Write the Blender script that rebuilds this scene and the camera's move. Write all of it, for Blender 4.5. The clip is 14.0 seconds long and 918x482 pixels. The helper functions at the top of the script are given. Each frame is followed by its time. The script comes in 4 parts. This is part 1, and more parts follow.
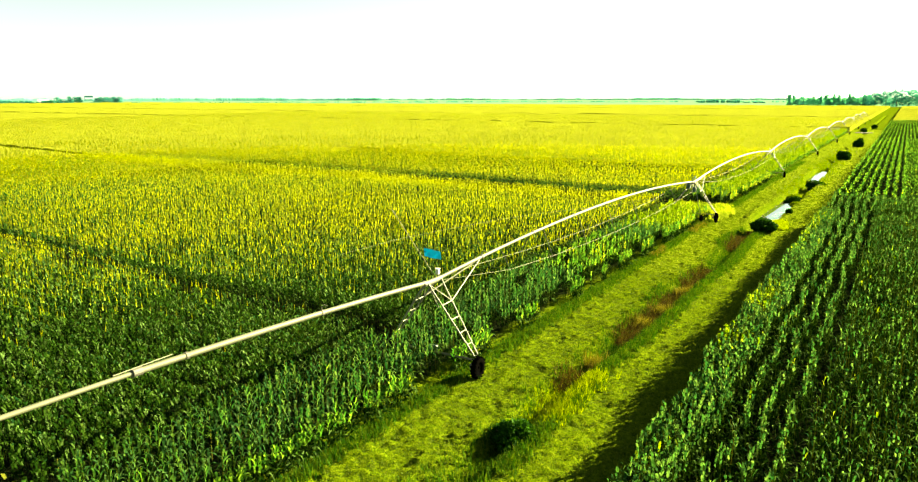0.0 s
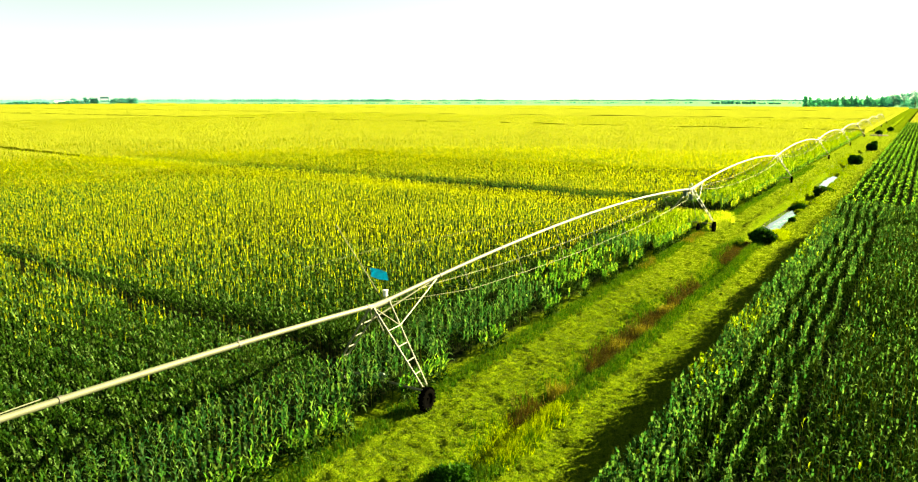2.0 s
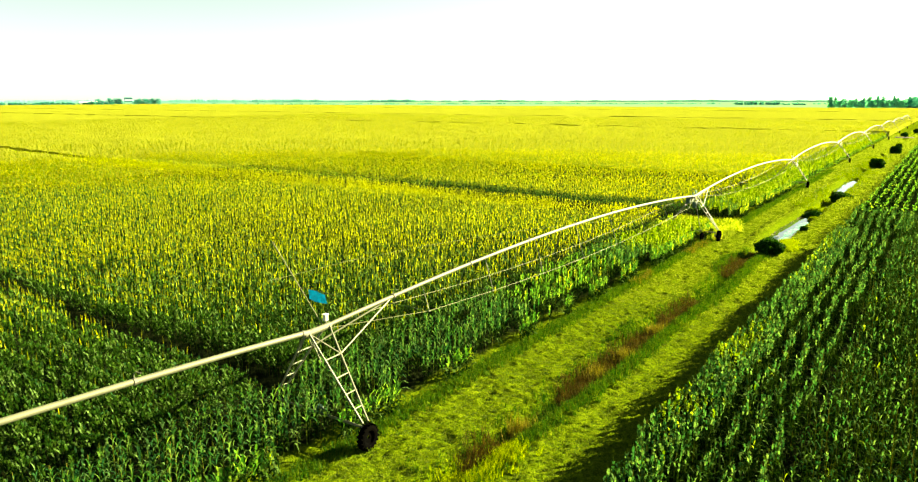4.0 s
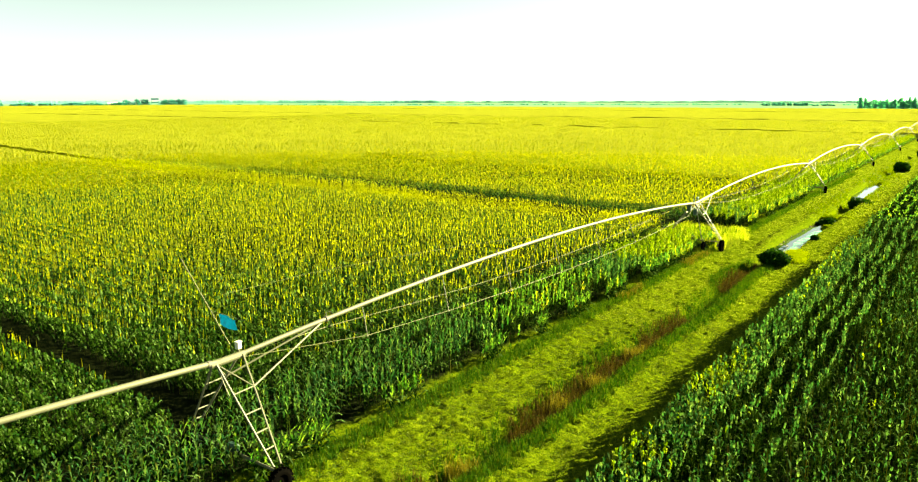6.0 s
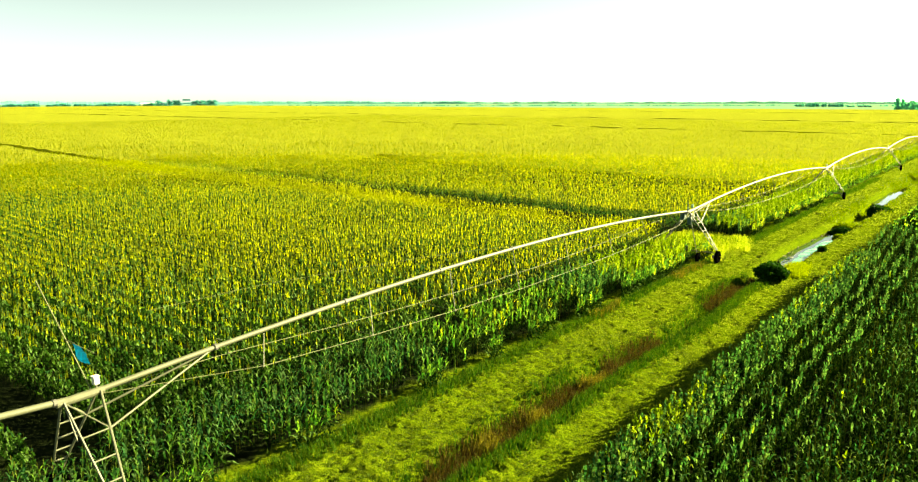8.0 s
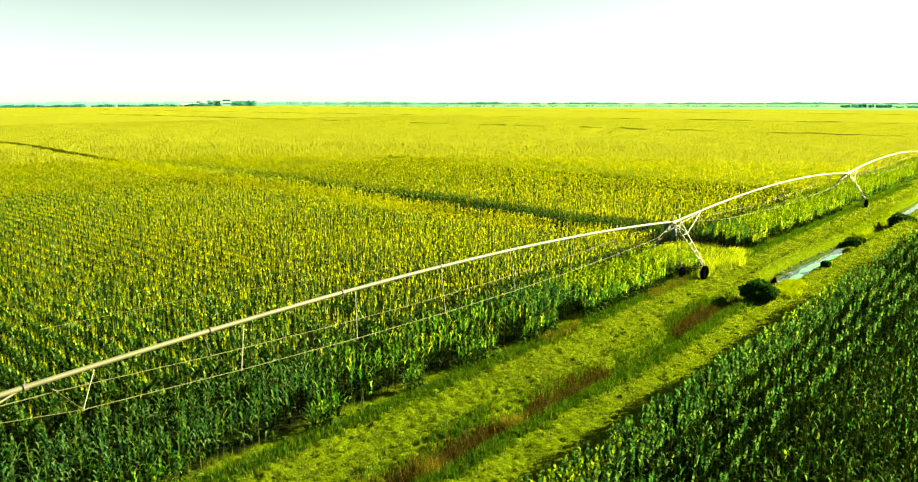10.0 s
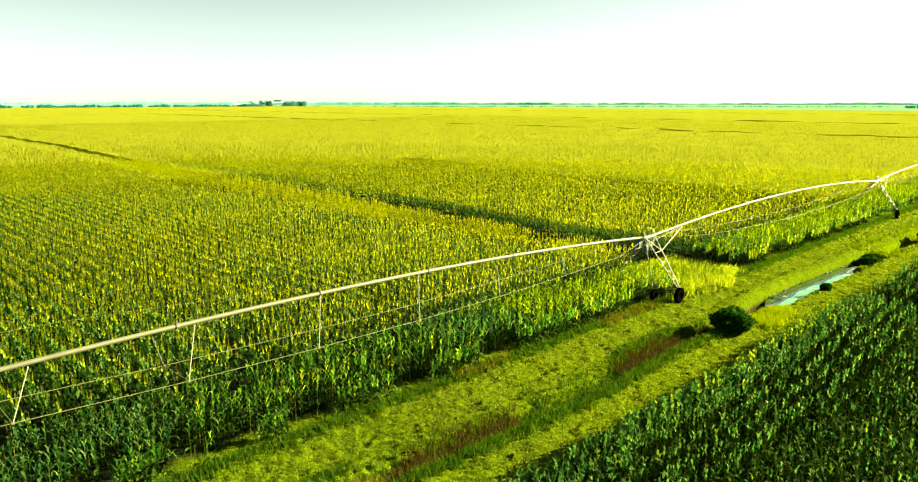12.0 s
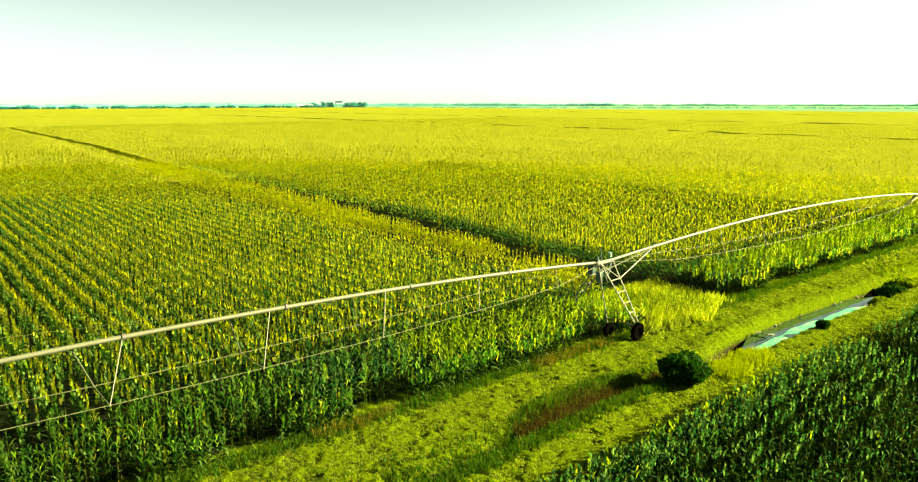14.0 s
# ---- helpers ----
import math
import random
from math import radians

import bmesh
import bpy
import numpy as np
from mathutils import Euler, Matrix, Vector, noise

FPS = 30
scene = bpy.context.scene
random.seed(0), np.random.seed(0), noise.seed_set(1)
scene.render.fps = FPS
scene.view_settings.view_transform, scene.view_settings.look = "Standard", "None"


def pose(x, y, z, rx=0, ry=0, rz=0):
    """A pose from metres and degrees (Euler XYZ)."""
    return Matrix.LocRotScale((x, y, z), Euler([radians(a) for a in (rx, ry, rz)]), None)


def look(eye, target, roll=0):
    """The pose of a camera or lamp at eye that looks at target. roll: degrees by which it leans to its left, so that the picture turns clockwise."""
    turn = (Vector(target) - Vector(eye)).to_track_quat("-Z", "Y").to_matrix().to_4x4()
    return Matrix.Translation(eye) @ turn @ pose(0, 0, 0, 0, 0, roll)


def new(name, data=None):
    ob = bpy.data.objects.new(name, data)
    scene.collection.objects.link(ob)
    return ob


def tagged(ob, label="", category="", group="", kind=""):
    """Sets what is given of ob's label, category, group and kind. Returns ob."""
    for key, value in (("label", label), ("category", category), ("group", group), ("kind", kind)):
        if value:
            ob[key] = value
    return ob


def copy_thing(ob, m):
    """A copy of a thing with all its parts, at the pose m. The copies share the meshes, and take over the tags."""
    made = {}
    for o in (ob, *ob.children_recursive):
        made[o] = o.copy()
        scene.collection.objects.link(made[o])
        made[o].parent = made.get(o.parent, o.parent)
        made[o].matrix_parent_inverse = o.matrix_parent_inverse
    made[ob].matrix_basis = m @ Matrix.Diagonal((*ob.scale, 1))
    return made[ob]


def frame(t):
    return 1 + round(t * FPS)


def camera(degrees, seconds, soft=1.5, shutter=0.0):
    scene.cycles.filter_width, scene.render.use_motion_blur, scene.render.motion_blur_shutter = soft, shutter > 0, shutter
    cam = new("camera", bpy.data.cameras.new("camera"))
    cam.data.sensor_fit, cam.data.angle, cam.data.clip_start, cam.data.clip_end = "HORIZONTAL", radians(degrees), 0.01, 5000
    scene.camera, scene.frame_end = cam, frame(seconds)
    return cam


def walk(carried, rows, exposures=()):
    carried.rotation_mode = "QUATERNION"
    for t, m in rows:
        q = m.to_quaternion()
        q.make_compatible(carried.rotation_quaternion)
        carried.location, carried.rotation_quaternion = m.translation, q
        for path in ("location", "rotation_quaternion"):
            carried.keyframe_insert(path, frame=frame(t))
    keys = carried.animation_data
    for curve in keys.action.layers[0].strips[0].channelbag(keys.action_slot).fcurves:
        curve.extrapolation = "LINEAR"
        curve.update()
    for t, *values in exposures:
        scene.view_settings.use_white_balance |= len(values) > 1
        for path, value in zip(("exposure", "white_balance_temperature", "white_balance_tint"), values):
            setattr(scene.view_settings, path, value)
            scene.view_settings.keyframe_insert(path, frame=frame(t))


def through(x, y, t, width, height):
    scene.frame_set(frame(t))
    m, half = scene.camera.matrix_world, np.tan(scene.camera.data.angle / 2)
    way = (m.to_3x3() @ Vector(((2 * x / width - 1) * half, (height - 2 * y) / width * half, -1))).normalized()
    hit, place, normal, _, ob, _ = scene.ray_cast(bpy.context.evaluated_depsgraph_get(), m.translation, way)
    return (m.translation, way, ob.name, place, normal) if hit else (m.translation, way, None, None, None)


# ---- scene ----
cam = camera(65.1, 14.0, soft=1.25)
EXPOSURE, KELVIN, TINT = 3.2, 8400, -18
PATH = [  # seconds, x, y, z, pitch, lean, yaw
    (0.0, -1.941, 2.488, 13.771, -11.38, 0.10, 31.59),
    (0.5, -1.661, 3.496, 13.843, -11.36, 0.09, 31.79),
    (1.0, -1.427, 4.556, 13.905, -11.33, 0.09, 32.05),
    (1.5, -1.229, 5.652, 13.957, -11.32, 0.09, 32.36),
    (2.0, -1.056, 6.773, 14.001, -11.30, 0.09, 32.71),
    (2.5, -0.898, 7.911, 14.037, -11.29, 0.09, 33.09),
    (3.0, -0.747, 9.063, 14.065, -11.28, 0.09, 33.50),
    (3.5, -0.592, 10.228, 14.087, -11.27, 0.09, 33.92),
    (4.0, -0.428, 11.408, 14.102, -11.25, 0.08, 34.36),
    (4.5, -0.248, 12.608, 14.112, -11.24, 0.08, 34.82),
    (5.0, -0.046, 13.834, 14.117, -11.22, 0.08, 35.28),
    (5.5, 0.183, 15.095, 14.117, -11.21, 0.08, 35.77),
    (6.0, 0.440, 16.400, 14.114, -11.19, 0.08, 36.27),
    (6.5, 0.730, 17.760, 14.108, -11.17, 0.08, 36.80),
    (7.0, 1.052, 19.185, 14.100, -11.16, 0.08, 37.36),
    (7.5, 1.407, 20.686, 14.089, -11.14, 0.07, 37.95),
    (8.0, 1.793, 22.275, 14.078, -11.12, 0.07, 38.58),
    (8.5, 2.206, 23.960, 14.066, -11.11, 0.07, 39.26),
    (9.0, 2.643, 25.752, 14.055, -11.09, 0.07, 39.98),
    (9.5, 3.098, 27.656, 14.044, -11.08, 0.07, 40.76),
    (10.0, 3.563, 29.679, 14.035, -11.07, 0.07, 41.60),
    (10.5, 4.029, 31.823, 14.027, -11.06, 0.07, 42.50),
    (11.0, 4.487, 34.090, 14.023, -11.05, 0.06, 43.47),
    (11.5, 4.923, 36.475, 14.021, -11.05, 0.06, 44.49),
    (12.0, 5.325, 38.974, 14.024, -11.04, 0.06, 45.58),
    (12.5, 5.676, 41.577, 14.032, -11.02, 0.06, 46.73),
    (13.0, 5.958, 44.269, 14.044, -11.01, 0.06, 47.94),
    (13.5, 6.154, 47.031, 14.063, -10.98, 0.06, 49.20),
    (14.0, 6.241, 49.839, 14.088, -10.95, 0.06, 50.49),
]
walk(cam, [(t, pose(x, y, z, 90 + pitch, 0, yaw) @ pose(0, 0, 0, 0, 0, -lean)) for t, x, y, z, pitch, lean, yaw in PATH],
     [(0.0, EXPOSURE + 0.12, KELVIN, TINT), (7.0, EXPOSURE, KELVIN, TINT), (14.0, EXPOSURE - 0.14, KELVIN, TINT)])

# ---- world, sun, exposure ----
SUN_DIR = Vector((0.52, 0.854, 0.0)).normalized()
SUN_EL = radians(21.5)
world = bpy.data.worlds.new("sky")
scene.world = world
world.use_nodes = True
wn, wl = world.node_tree.nodes, world.node_tree.links
sky = wn.new("ShaderNodeTexSky")
sky.sky_type, sky.sun_disc = "NISHITA", False
sky.sun_elevation, sky.sun_rotation = SUN_EL, math.atan2(SUN_DIR.x, SUN_DIR.y)
sky.air_density, sky.dust_density, sky.ozone_density = 0.32, 0.45, 0.3
pale = wn.new("ShaderNodeHueSaturation")
pale.inputs["Saturation"].default_value = 0.5
wl.new(sky.outputs["Color"], pale.inputs["Color"])
wl.new(pale.outputs["Color"], wn["Background"].inputs["Color"])
wn["Background"].inputs["Strength"].default_value = 0.033

sun = new("sun", bpy.data.lights.new("sun", "SUN"))
sun.data.energy, sun.data.angle, sun.data.color = 5.0, radians(0.6), (1.0, 0.83, 0.58)
sun.matrix_world = look((SUN_DIR.x * 100, SUN_DIR.y * 100, 100 * math.tan(SUN_EL)), (0, 0, 0))


# ---- materials ----
def shader(name, rough=0.8, metal=0.0):
    m = bpy.data.materials.new(name)
    m.use_nodes = True
    b = m.node_tree.nodes["Principled BSDF"]
    b.inputs["Roughness"].default_value, b.inputs["Metallic"].default_value = rough, metal
    return m, m.node_tree.nodes, m.node_tree.links, b


def position(n, l, scale=(1, 1, 1)):
    g, mp = n.new("ShaderNodeNewGeometry"), n.new("ShaderNodeMapping")
    mp.inputs["Scale"].default_value = scale
    l.new(g.outputs["Position"], mp.inputs["Vector"])
    return mp.outputs["Vector"]


def noise_tex(n, l, vec, scale, detail=3.0, rough=0.55):
    t = n.new("ShaderNodeTexNoise")
    t.inputs["Scale"].default_value, t.inputs["Detail"].default_value, t.inputs["Roughness"].default_value = scale, detail, rough
    l.new(vec, t.inputs["Vector"])
    return t.outputs["Fac"]


def ramp(n, l, fac, stops):
    r = n.new("ShaderNodeValToRGB")
    e = r.color_ramp.elements
    while len(e) < len(stops):
        e.new(0.5)
    for el, (p, c) in zip(e, stops):
        el.position, el.color = p, (*c, 1)
    l.new(fac, r.inputs["Fac"])
    return r.outputs["Color"]


def mix(n, l, fac, a, b, kind="MIX"):
    x = n.new("ShaderNodeMix")
    x.data_type, x.blend_type = "RGBA", kind
    for s, v in ((x.inputs[0], fac), (x.inputs[6], a), (x.inputs[7], b)):
        if isinstance(v, (int, float)):
            s.default_value = v
        elif isinstance(v, tuple):
            s.default_value = (*v, 1)
        else:
            l.new(v, s)
    return x.outputs[2]


def math_node(n, l, op, a, b=0.0, clamp=False):
    x = n.new("ShaderNodeMath")
    x.operation, x.use_clamp = op, clamp
    for s, v in zip(x.inputs, (a, b)):
        if isinstance(v, (int, float)):
            s.default_value = v
        else:
            l.new(v, s)
    return x.outputs[0]


def bump(n, l, b, height, dist, strength=1.0):
    x = n.new("ShaderNodeBump")
    x.inputs["Distance"].default_value, x.inputs["Strength"].default_value = dist, strength
    l.new(height, x.inputs["Height"])
    l.new(x.outputs["Normal"], b.inputs["Normal"])


def foliage(name, stops, patch, through=0.35, rough=0.5, lightness=(0.6, 1.35), gloss=0.02, sheen=(0.85, 1.0, 0.35)):
    """Leaves: a colour for each blade, slow patches over the field, and light that passes through."""
    m, n, l, b = shader(name, rough)
    g = n.new("ShaderNodeNewGeometry")
    col = ramp(n, l, g.outputs["Random Per Island"], stops)
    p = position(n, l)
    slow = noise_tex(n, l, p, 0.11, 4)
    col = mix(n, l, math_node(n, l, "MULTIPLY", math_node(n, l, "SUBTRACT", slow, 0.47, True), 1.6, True), col, patch)
    fine = noise_tex(n, l, p, 9.0, 2)
    val = n.new("ShaderNodeMapRange")
    val.inputs["From Min"].default_value, val.inputs["From Max"].default_value = 0.3, 0.7
    val.inputs["To Min"].default_value, val.inputs["To Max"].default_value = lightness
    l.new(fine, val.inputs["Value"])
    col = mix(n, l, 1.0, col, val.outputs["Result"], "MULTIPLY")
    l.new(col, b.inputs["Base Color"])
    b.inputs["Specular IOR Level"].default_value = gloss
    b.inputs["Specular Tint"].default_value = (*sheen, 1)
    tr, ms = n.new("ShaderNodeBsdfTranslucent"), n.new("ShaderNodeMixShader")
    l.new(mix(n, l, 1.0, col, (1.0, 1.0, 0.5), "MULTIPLY"), tr.inputs["Color"])
    ms.inputs[0].default_value = through
    l.new(b.outputs[0], ms.inputs[1])
    l.new(tr.outputs[0], ms.inputs[2])
    l.new(ms.outputs[0], n["Material Output"].inputs["Surface"])
    return m


# Low leaves: shade between rows darkened into the colour; pale last stop imitates glints.
shaded_leaf_mat = foliage("maize_shaded_leaf", [(0.0, (0.0022, 0.0090, 0.0012)), (0.45, (0.0075, 0.0220, 0.0027)), (0.75, (0.0210, 0.0450, 0.0060)), (1.0, (0.0650, 0.1150, 0.0330))],
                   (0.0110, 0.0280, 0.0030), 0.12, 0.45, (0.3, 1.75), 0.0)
# Top leaves: lighter copies of the same leaf, coloured as the sunlit crown.
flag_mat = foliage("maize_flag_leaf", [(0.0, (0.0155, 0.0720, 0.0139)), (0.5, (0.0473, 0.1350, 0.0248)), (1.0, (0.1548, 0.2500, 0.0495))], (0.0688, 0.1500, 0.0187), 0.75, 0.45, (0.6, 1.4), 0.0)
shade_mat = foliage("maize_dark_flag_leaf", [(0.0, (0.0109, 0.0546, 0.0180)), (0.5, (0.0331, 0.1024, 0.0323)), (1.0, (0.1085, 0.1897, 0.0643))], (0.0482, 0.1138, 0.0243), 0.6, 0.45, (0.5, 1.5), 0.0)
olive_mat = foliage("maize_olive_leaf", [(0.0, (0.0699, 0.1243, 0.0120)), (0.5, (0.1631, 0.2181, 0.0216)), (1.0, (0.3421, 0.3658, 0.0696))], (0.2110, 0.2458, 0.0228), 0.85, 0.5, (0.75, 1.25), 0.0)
# The same leaf with sunlight on the field edge lightened into its colour.
sunlit_leaf_mat = foliage("maize_sunlit_leaf", [(0.0, (0.0558, 0.1209, 0.0078)), (0.5, (0.1352, 0.2145, 0.0168)), (1.0, (0.2798, 0.3629, 0.0518))], (0.1772, 0.2420, 0.0168), 0.5, 0.5, (0.65, 1.35), 0.0)
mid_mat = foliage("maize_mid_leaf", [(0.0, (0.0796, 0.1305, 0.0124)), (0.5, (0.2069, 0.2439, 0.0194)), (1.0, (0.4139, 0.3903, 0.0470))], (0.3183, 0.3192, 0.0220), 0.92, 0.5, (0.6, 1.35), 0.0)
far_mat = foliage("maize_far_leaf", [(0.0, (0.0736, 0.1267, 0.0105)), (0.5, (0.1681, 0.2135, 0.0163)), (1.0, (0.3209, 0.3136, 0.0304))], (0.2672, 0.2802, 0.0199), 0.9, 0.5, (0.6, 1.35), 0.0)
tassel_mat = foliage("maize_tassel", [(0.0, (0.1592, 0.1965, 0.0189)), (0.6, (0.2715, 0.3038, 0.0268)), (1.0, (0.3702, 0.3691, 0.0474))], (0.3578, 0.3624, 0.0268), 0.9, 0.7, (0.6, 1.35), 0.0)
strip_mat = foliage("maize_stunted_leaf", [(0.0, (0.2400, 0.3120, 0.0240)), (0.5, (0.3960, 0.4560, 0.0360)), (1.0, (0.5520, 0.5520, 0.0600))], (0.4560, 0.5040, 0.0360), 0.9, 0.6, (0.7, 1.3), 0.0)
stalk_mat = foliage("maize_stalk", [(0.0, (0.0138, 0.0350, 0.0034)), (0.7, (0.0322, 0.0550, 0.0057)), (1.0, (0.0828, 0.0800, 0.0138))], (0.0276, 0.0500, 0.0046), 0.1, 0.6)
grass_mat = foliage("grass_blade", [(0.0, (0.0293, 0.0638, 0.0094)), (0.5, (0.0703, 0.1126, 0.0158)), (1.0, (0.1348, 0.1652, 0.0309))], (0.0997, 0.1352, 0.0216), 0.5, 0.6)
verge_mat = foliage("verge_blade", [(0.0, (0.0607, 0.1049, 0.0146)), (0.5, (0.1314, 0.1806, 0.0237)), (1.0, (0.2120, 0.2448, 0.0471))], (0.1667, 0.2097, 0.0283), 0.6, 0.6, (0.6, 1.35), 0.0)
lush_mat = foliage("lush_weed", [(0.0, (0.0483, 0.1050, 0.0034)), (0.6, (0.1035, 0.1650, 0.0052)), (1.0, (0.1725, 0.2100, 0.0086))], (0.1242, 0.1650, 0.0061), 0.4, 0.5)
bank_mat = foliage("bank_weed", [(0.0, (0.0110, 0.0520, 0.0069)), (0.6, (0.0368, 0.0900, 0.0092)), (1.0, (0.1104, 0.1500, 0.0184))], (0.0552, 0.1000, 0.0092), 0.4, 0.5, (0.6, 1.4), 0.0)
bright_mat = foliage("lush_tussock", [(0.0, (0.1242, 0.1950, 0.0052)), (0.6, (0.2070, 0.2700, 0.0069)), (1.0, (0.2760, 0.3150, 0.0121))], (0.2346, 0.2700, 0.0069), 0.45, 0.5)
dry_mat = foliage("dry_weed", [(0.0, (0.0184, 0.0140, 0.0057)), (0.5, (0.0460, 0.0320, 0.0092)), (1.0, (0.1104, 0.0850, 0.0184))], (0.0506, 0.0400, 0.0092), 0.25, 0.8)
straw_mat = foliage("straw_weed", [(0.0, (0.0552, 0.0550, 0.0092)), (0.5, (0.1104, 0.1050, 0.0138)), (1.0, (0.2208, 0.1800, 0.0345))], (0.1380, 0.1200, 0.0138), 0.35, 0.7)
bush_mat = foliage("bush_leaf", [(0.0, (0.0073, 0.0328, 0.0038)), (0.7, (0.0149, 0.0547, 0.0056)), (1.0, (0.0336, 0.0984, 0.0076))], (0.0130, 0.0437, 0.0048), 0.3, 0.6)
# Horizon foliage: the haze of distance is painted into these pale teal colours.
hazed_tree_mat = foliage("hazed_tree_leaf", [(0.0, (0.0330, 0.1960, 0.2400)), (0.7, (0.0510, 0.2520, 0.3000)), (1.0, (0.0690, 0.2940, 0.3300))], (0.0510, 0.2380, 0.2850), 0.6, 0.9, (0.85, 1.15), 0.0)
hazed_poplar_mat = foliage("hazed_poplar_leaf", [(0.0, (0.1690, 0.5250, 0.5720)), (1.0, (0.2210, 0.6250, 0.6500))], (0.1950, 0.5750, 0.5980), 0.7, 0.9, (0.9, 1.1), 0.0)
haze_tree_mat = foliage("hazed_distant_leaf", [(0.0, (0.4048, 0.7735, 0.8075)), (1.0, (0.4784, 0.8645, 0.8925))], (0.4416, 0.8190, 0.8500), 0.6, 0.9, (0.95, 1.05), 0.0)
hazed_wood_mat = foliage("hazed_wood_leaf", [(0.0, (0.2510, 0.5956, 0.6460)), (1.0, (0.2966, 0.6657, 0.7140))], (0.2738, 0.6306, 0.6800), 0.6, 0.9, (0.95, 1.05), 0.0)


def ground_material():
    m, n, l, b = shader("ground", 0.95)
    p = position(n, l)
    g = n.new("ShaderNodeSeparateXYZ")
    l.new(p, g.inputs[0])
    wob = math_node(n, l, "MULTIPLY", math_node(n, l, "SUBTRACT", noise_tex(n, l, p, 0.6, 4), 0.5), 2.4)
    x = math_node(n, l, "ADD", g.outputs["X"], wob)
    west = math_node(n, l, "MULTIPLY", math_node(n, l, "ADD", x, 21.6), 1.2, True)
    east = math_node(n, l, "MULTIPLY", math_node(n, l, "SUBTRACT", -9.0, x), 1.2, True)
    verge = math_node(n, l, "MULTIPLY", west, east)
    fine, mid, big = noise_tex(n, l, p, 7.0, 5, 0.7), noise_tex(n, l, p, 1.1, 4), noise_tex(n, l, p, 0.16, 3)
    speck = noise_tex(n, l, p, 16.0, 3, 0.7)
    grass = ramp(n, l, fine, [(0.32, (0.0177, 0.0355, 0.0028)), (0.47, (0.0607, 0.0960, 0.0057)), (0.60, (0.0994, 0.1320, 0.0092)), (0.8, (0.1380, 0.1600, 0.0149))])
    grass = mix(n, l, math_node(n, l, "MULTIPLY", math_node(n, l, "SUBTRACT", mid, 0.5, True), 0.4, True), grass, (0.0479, 0.1076, 0.0033))
    grass = mix(n, l, math_node(n, l, "MULTIPLY", math_node(n, l, "SUBTRACT", big, 0.52, True), 0.8, True), grass, (0.1288, 0.1480, 0.0126))
    grass = mix(n, l, math_node(n, l, "MULTIPLY", math_node(n, l, "SUBTRACT", speck, 0.52, True), 6.0, True), grass, (0.0210, 0.0423, 0.0033))
    # Bare soil, blackened so the colour holds the shade under the maize.
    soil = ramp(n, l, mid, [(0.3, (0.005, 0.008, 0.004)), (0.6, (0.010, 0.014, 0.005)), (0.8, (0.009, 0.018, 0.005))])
    # bank and bed of the ditch
    z = g.outputs["Z"]
    bank = math_node(n, l, "MULTIPLY", math_node(n, l, "SUBTRACT", -0.3, z), 3.0, True)
    mud = ramp(n, l, fine, [(0.3, (0.0091, 0.0101, 0.0049)), (0.55, (0.0273, 0.0252, 0.0103)), (0.75, (0.0364, 0.0432, 0.0083))])
    turf = math_node(n, l, "MULTIPLY", math_node(n, l, "SUBTRACT", g.outputs["Y"], 112.0), 0.2, True)
    mud = mix(n, l, turf, mud, (0.0920, 0.1300, 0.0069))
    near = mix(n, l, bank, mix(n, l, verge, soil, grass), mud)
    # far country beyond the maize, blue-green haze painted into its colours
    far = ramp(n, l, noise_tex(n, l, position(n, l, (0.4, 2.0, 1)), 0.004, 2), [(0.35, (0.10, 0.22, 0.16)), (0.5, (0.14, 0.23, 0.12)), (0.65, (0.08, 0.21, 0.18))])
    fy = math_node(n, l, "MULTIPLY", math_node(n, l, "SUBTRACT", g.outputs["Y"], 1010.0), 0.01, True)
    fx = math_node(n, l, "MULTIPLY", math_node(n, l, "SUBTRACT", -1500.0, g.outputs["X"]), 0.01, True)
    # haze at the edge of sight: the ground colour fades paler still
    haze_fade = math_node(n, l, "MULTIPLY", math_node(n, l, "SUBTRACT", math_node(n, l, "MAXIMUM", g.outputs["Y"], math_node(n, l, "MULTIPLY", g.outputs["X"], -0.9)), 2300.0), 0.001, True)
    far = mix(n, l, haze_fade, far, (0.24, 0.38, 0.33))
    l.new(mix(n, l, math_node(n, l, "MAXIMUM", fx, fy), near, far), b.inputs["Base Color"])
    bump(n, l, b, math_node(n, l, "ADD", fine, speck), 0.07)
    b.inputs["Specular IOR Level"].default_value = 0.0
    return m


def canopy_material():
    m, n, l, b = shader("maize_canopy", 0.75)
    p = position(n, l)
    fine, mid = noise_tex(n, l, p, 3.2, 4, 0.7), noise_tex(n, l, p, 0.5, 3)
    big = noise_tex(n, l, position(n, l, (0.35, 1.4, 1)), 0.03, 4)
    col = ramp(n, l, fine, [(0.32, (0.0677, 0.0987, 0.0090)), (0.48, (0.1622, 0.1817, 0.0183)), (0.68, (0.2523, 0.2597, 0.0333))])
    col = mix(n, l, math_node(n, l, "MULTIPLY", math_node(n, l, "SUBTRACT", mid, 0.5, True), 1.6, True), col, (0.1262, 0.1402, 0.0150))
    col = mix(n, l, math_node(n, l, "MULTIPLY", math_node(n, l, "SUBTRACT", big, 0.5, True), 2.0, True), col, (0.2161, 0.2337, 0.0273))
    l.new(col, b.inputs["Base Color"])
    b.inputs["Specular IOR Level"].default_value = 0.0
    bump(n, l, b, fine, 0.5, 0.8)
    return m


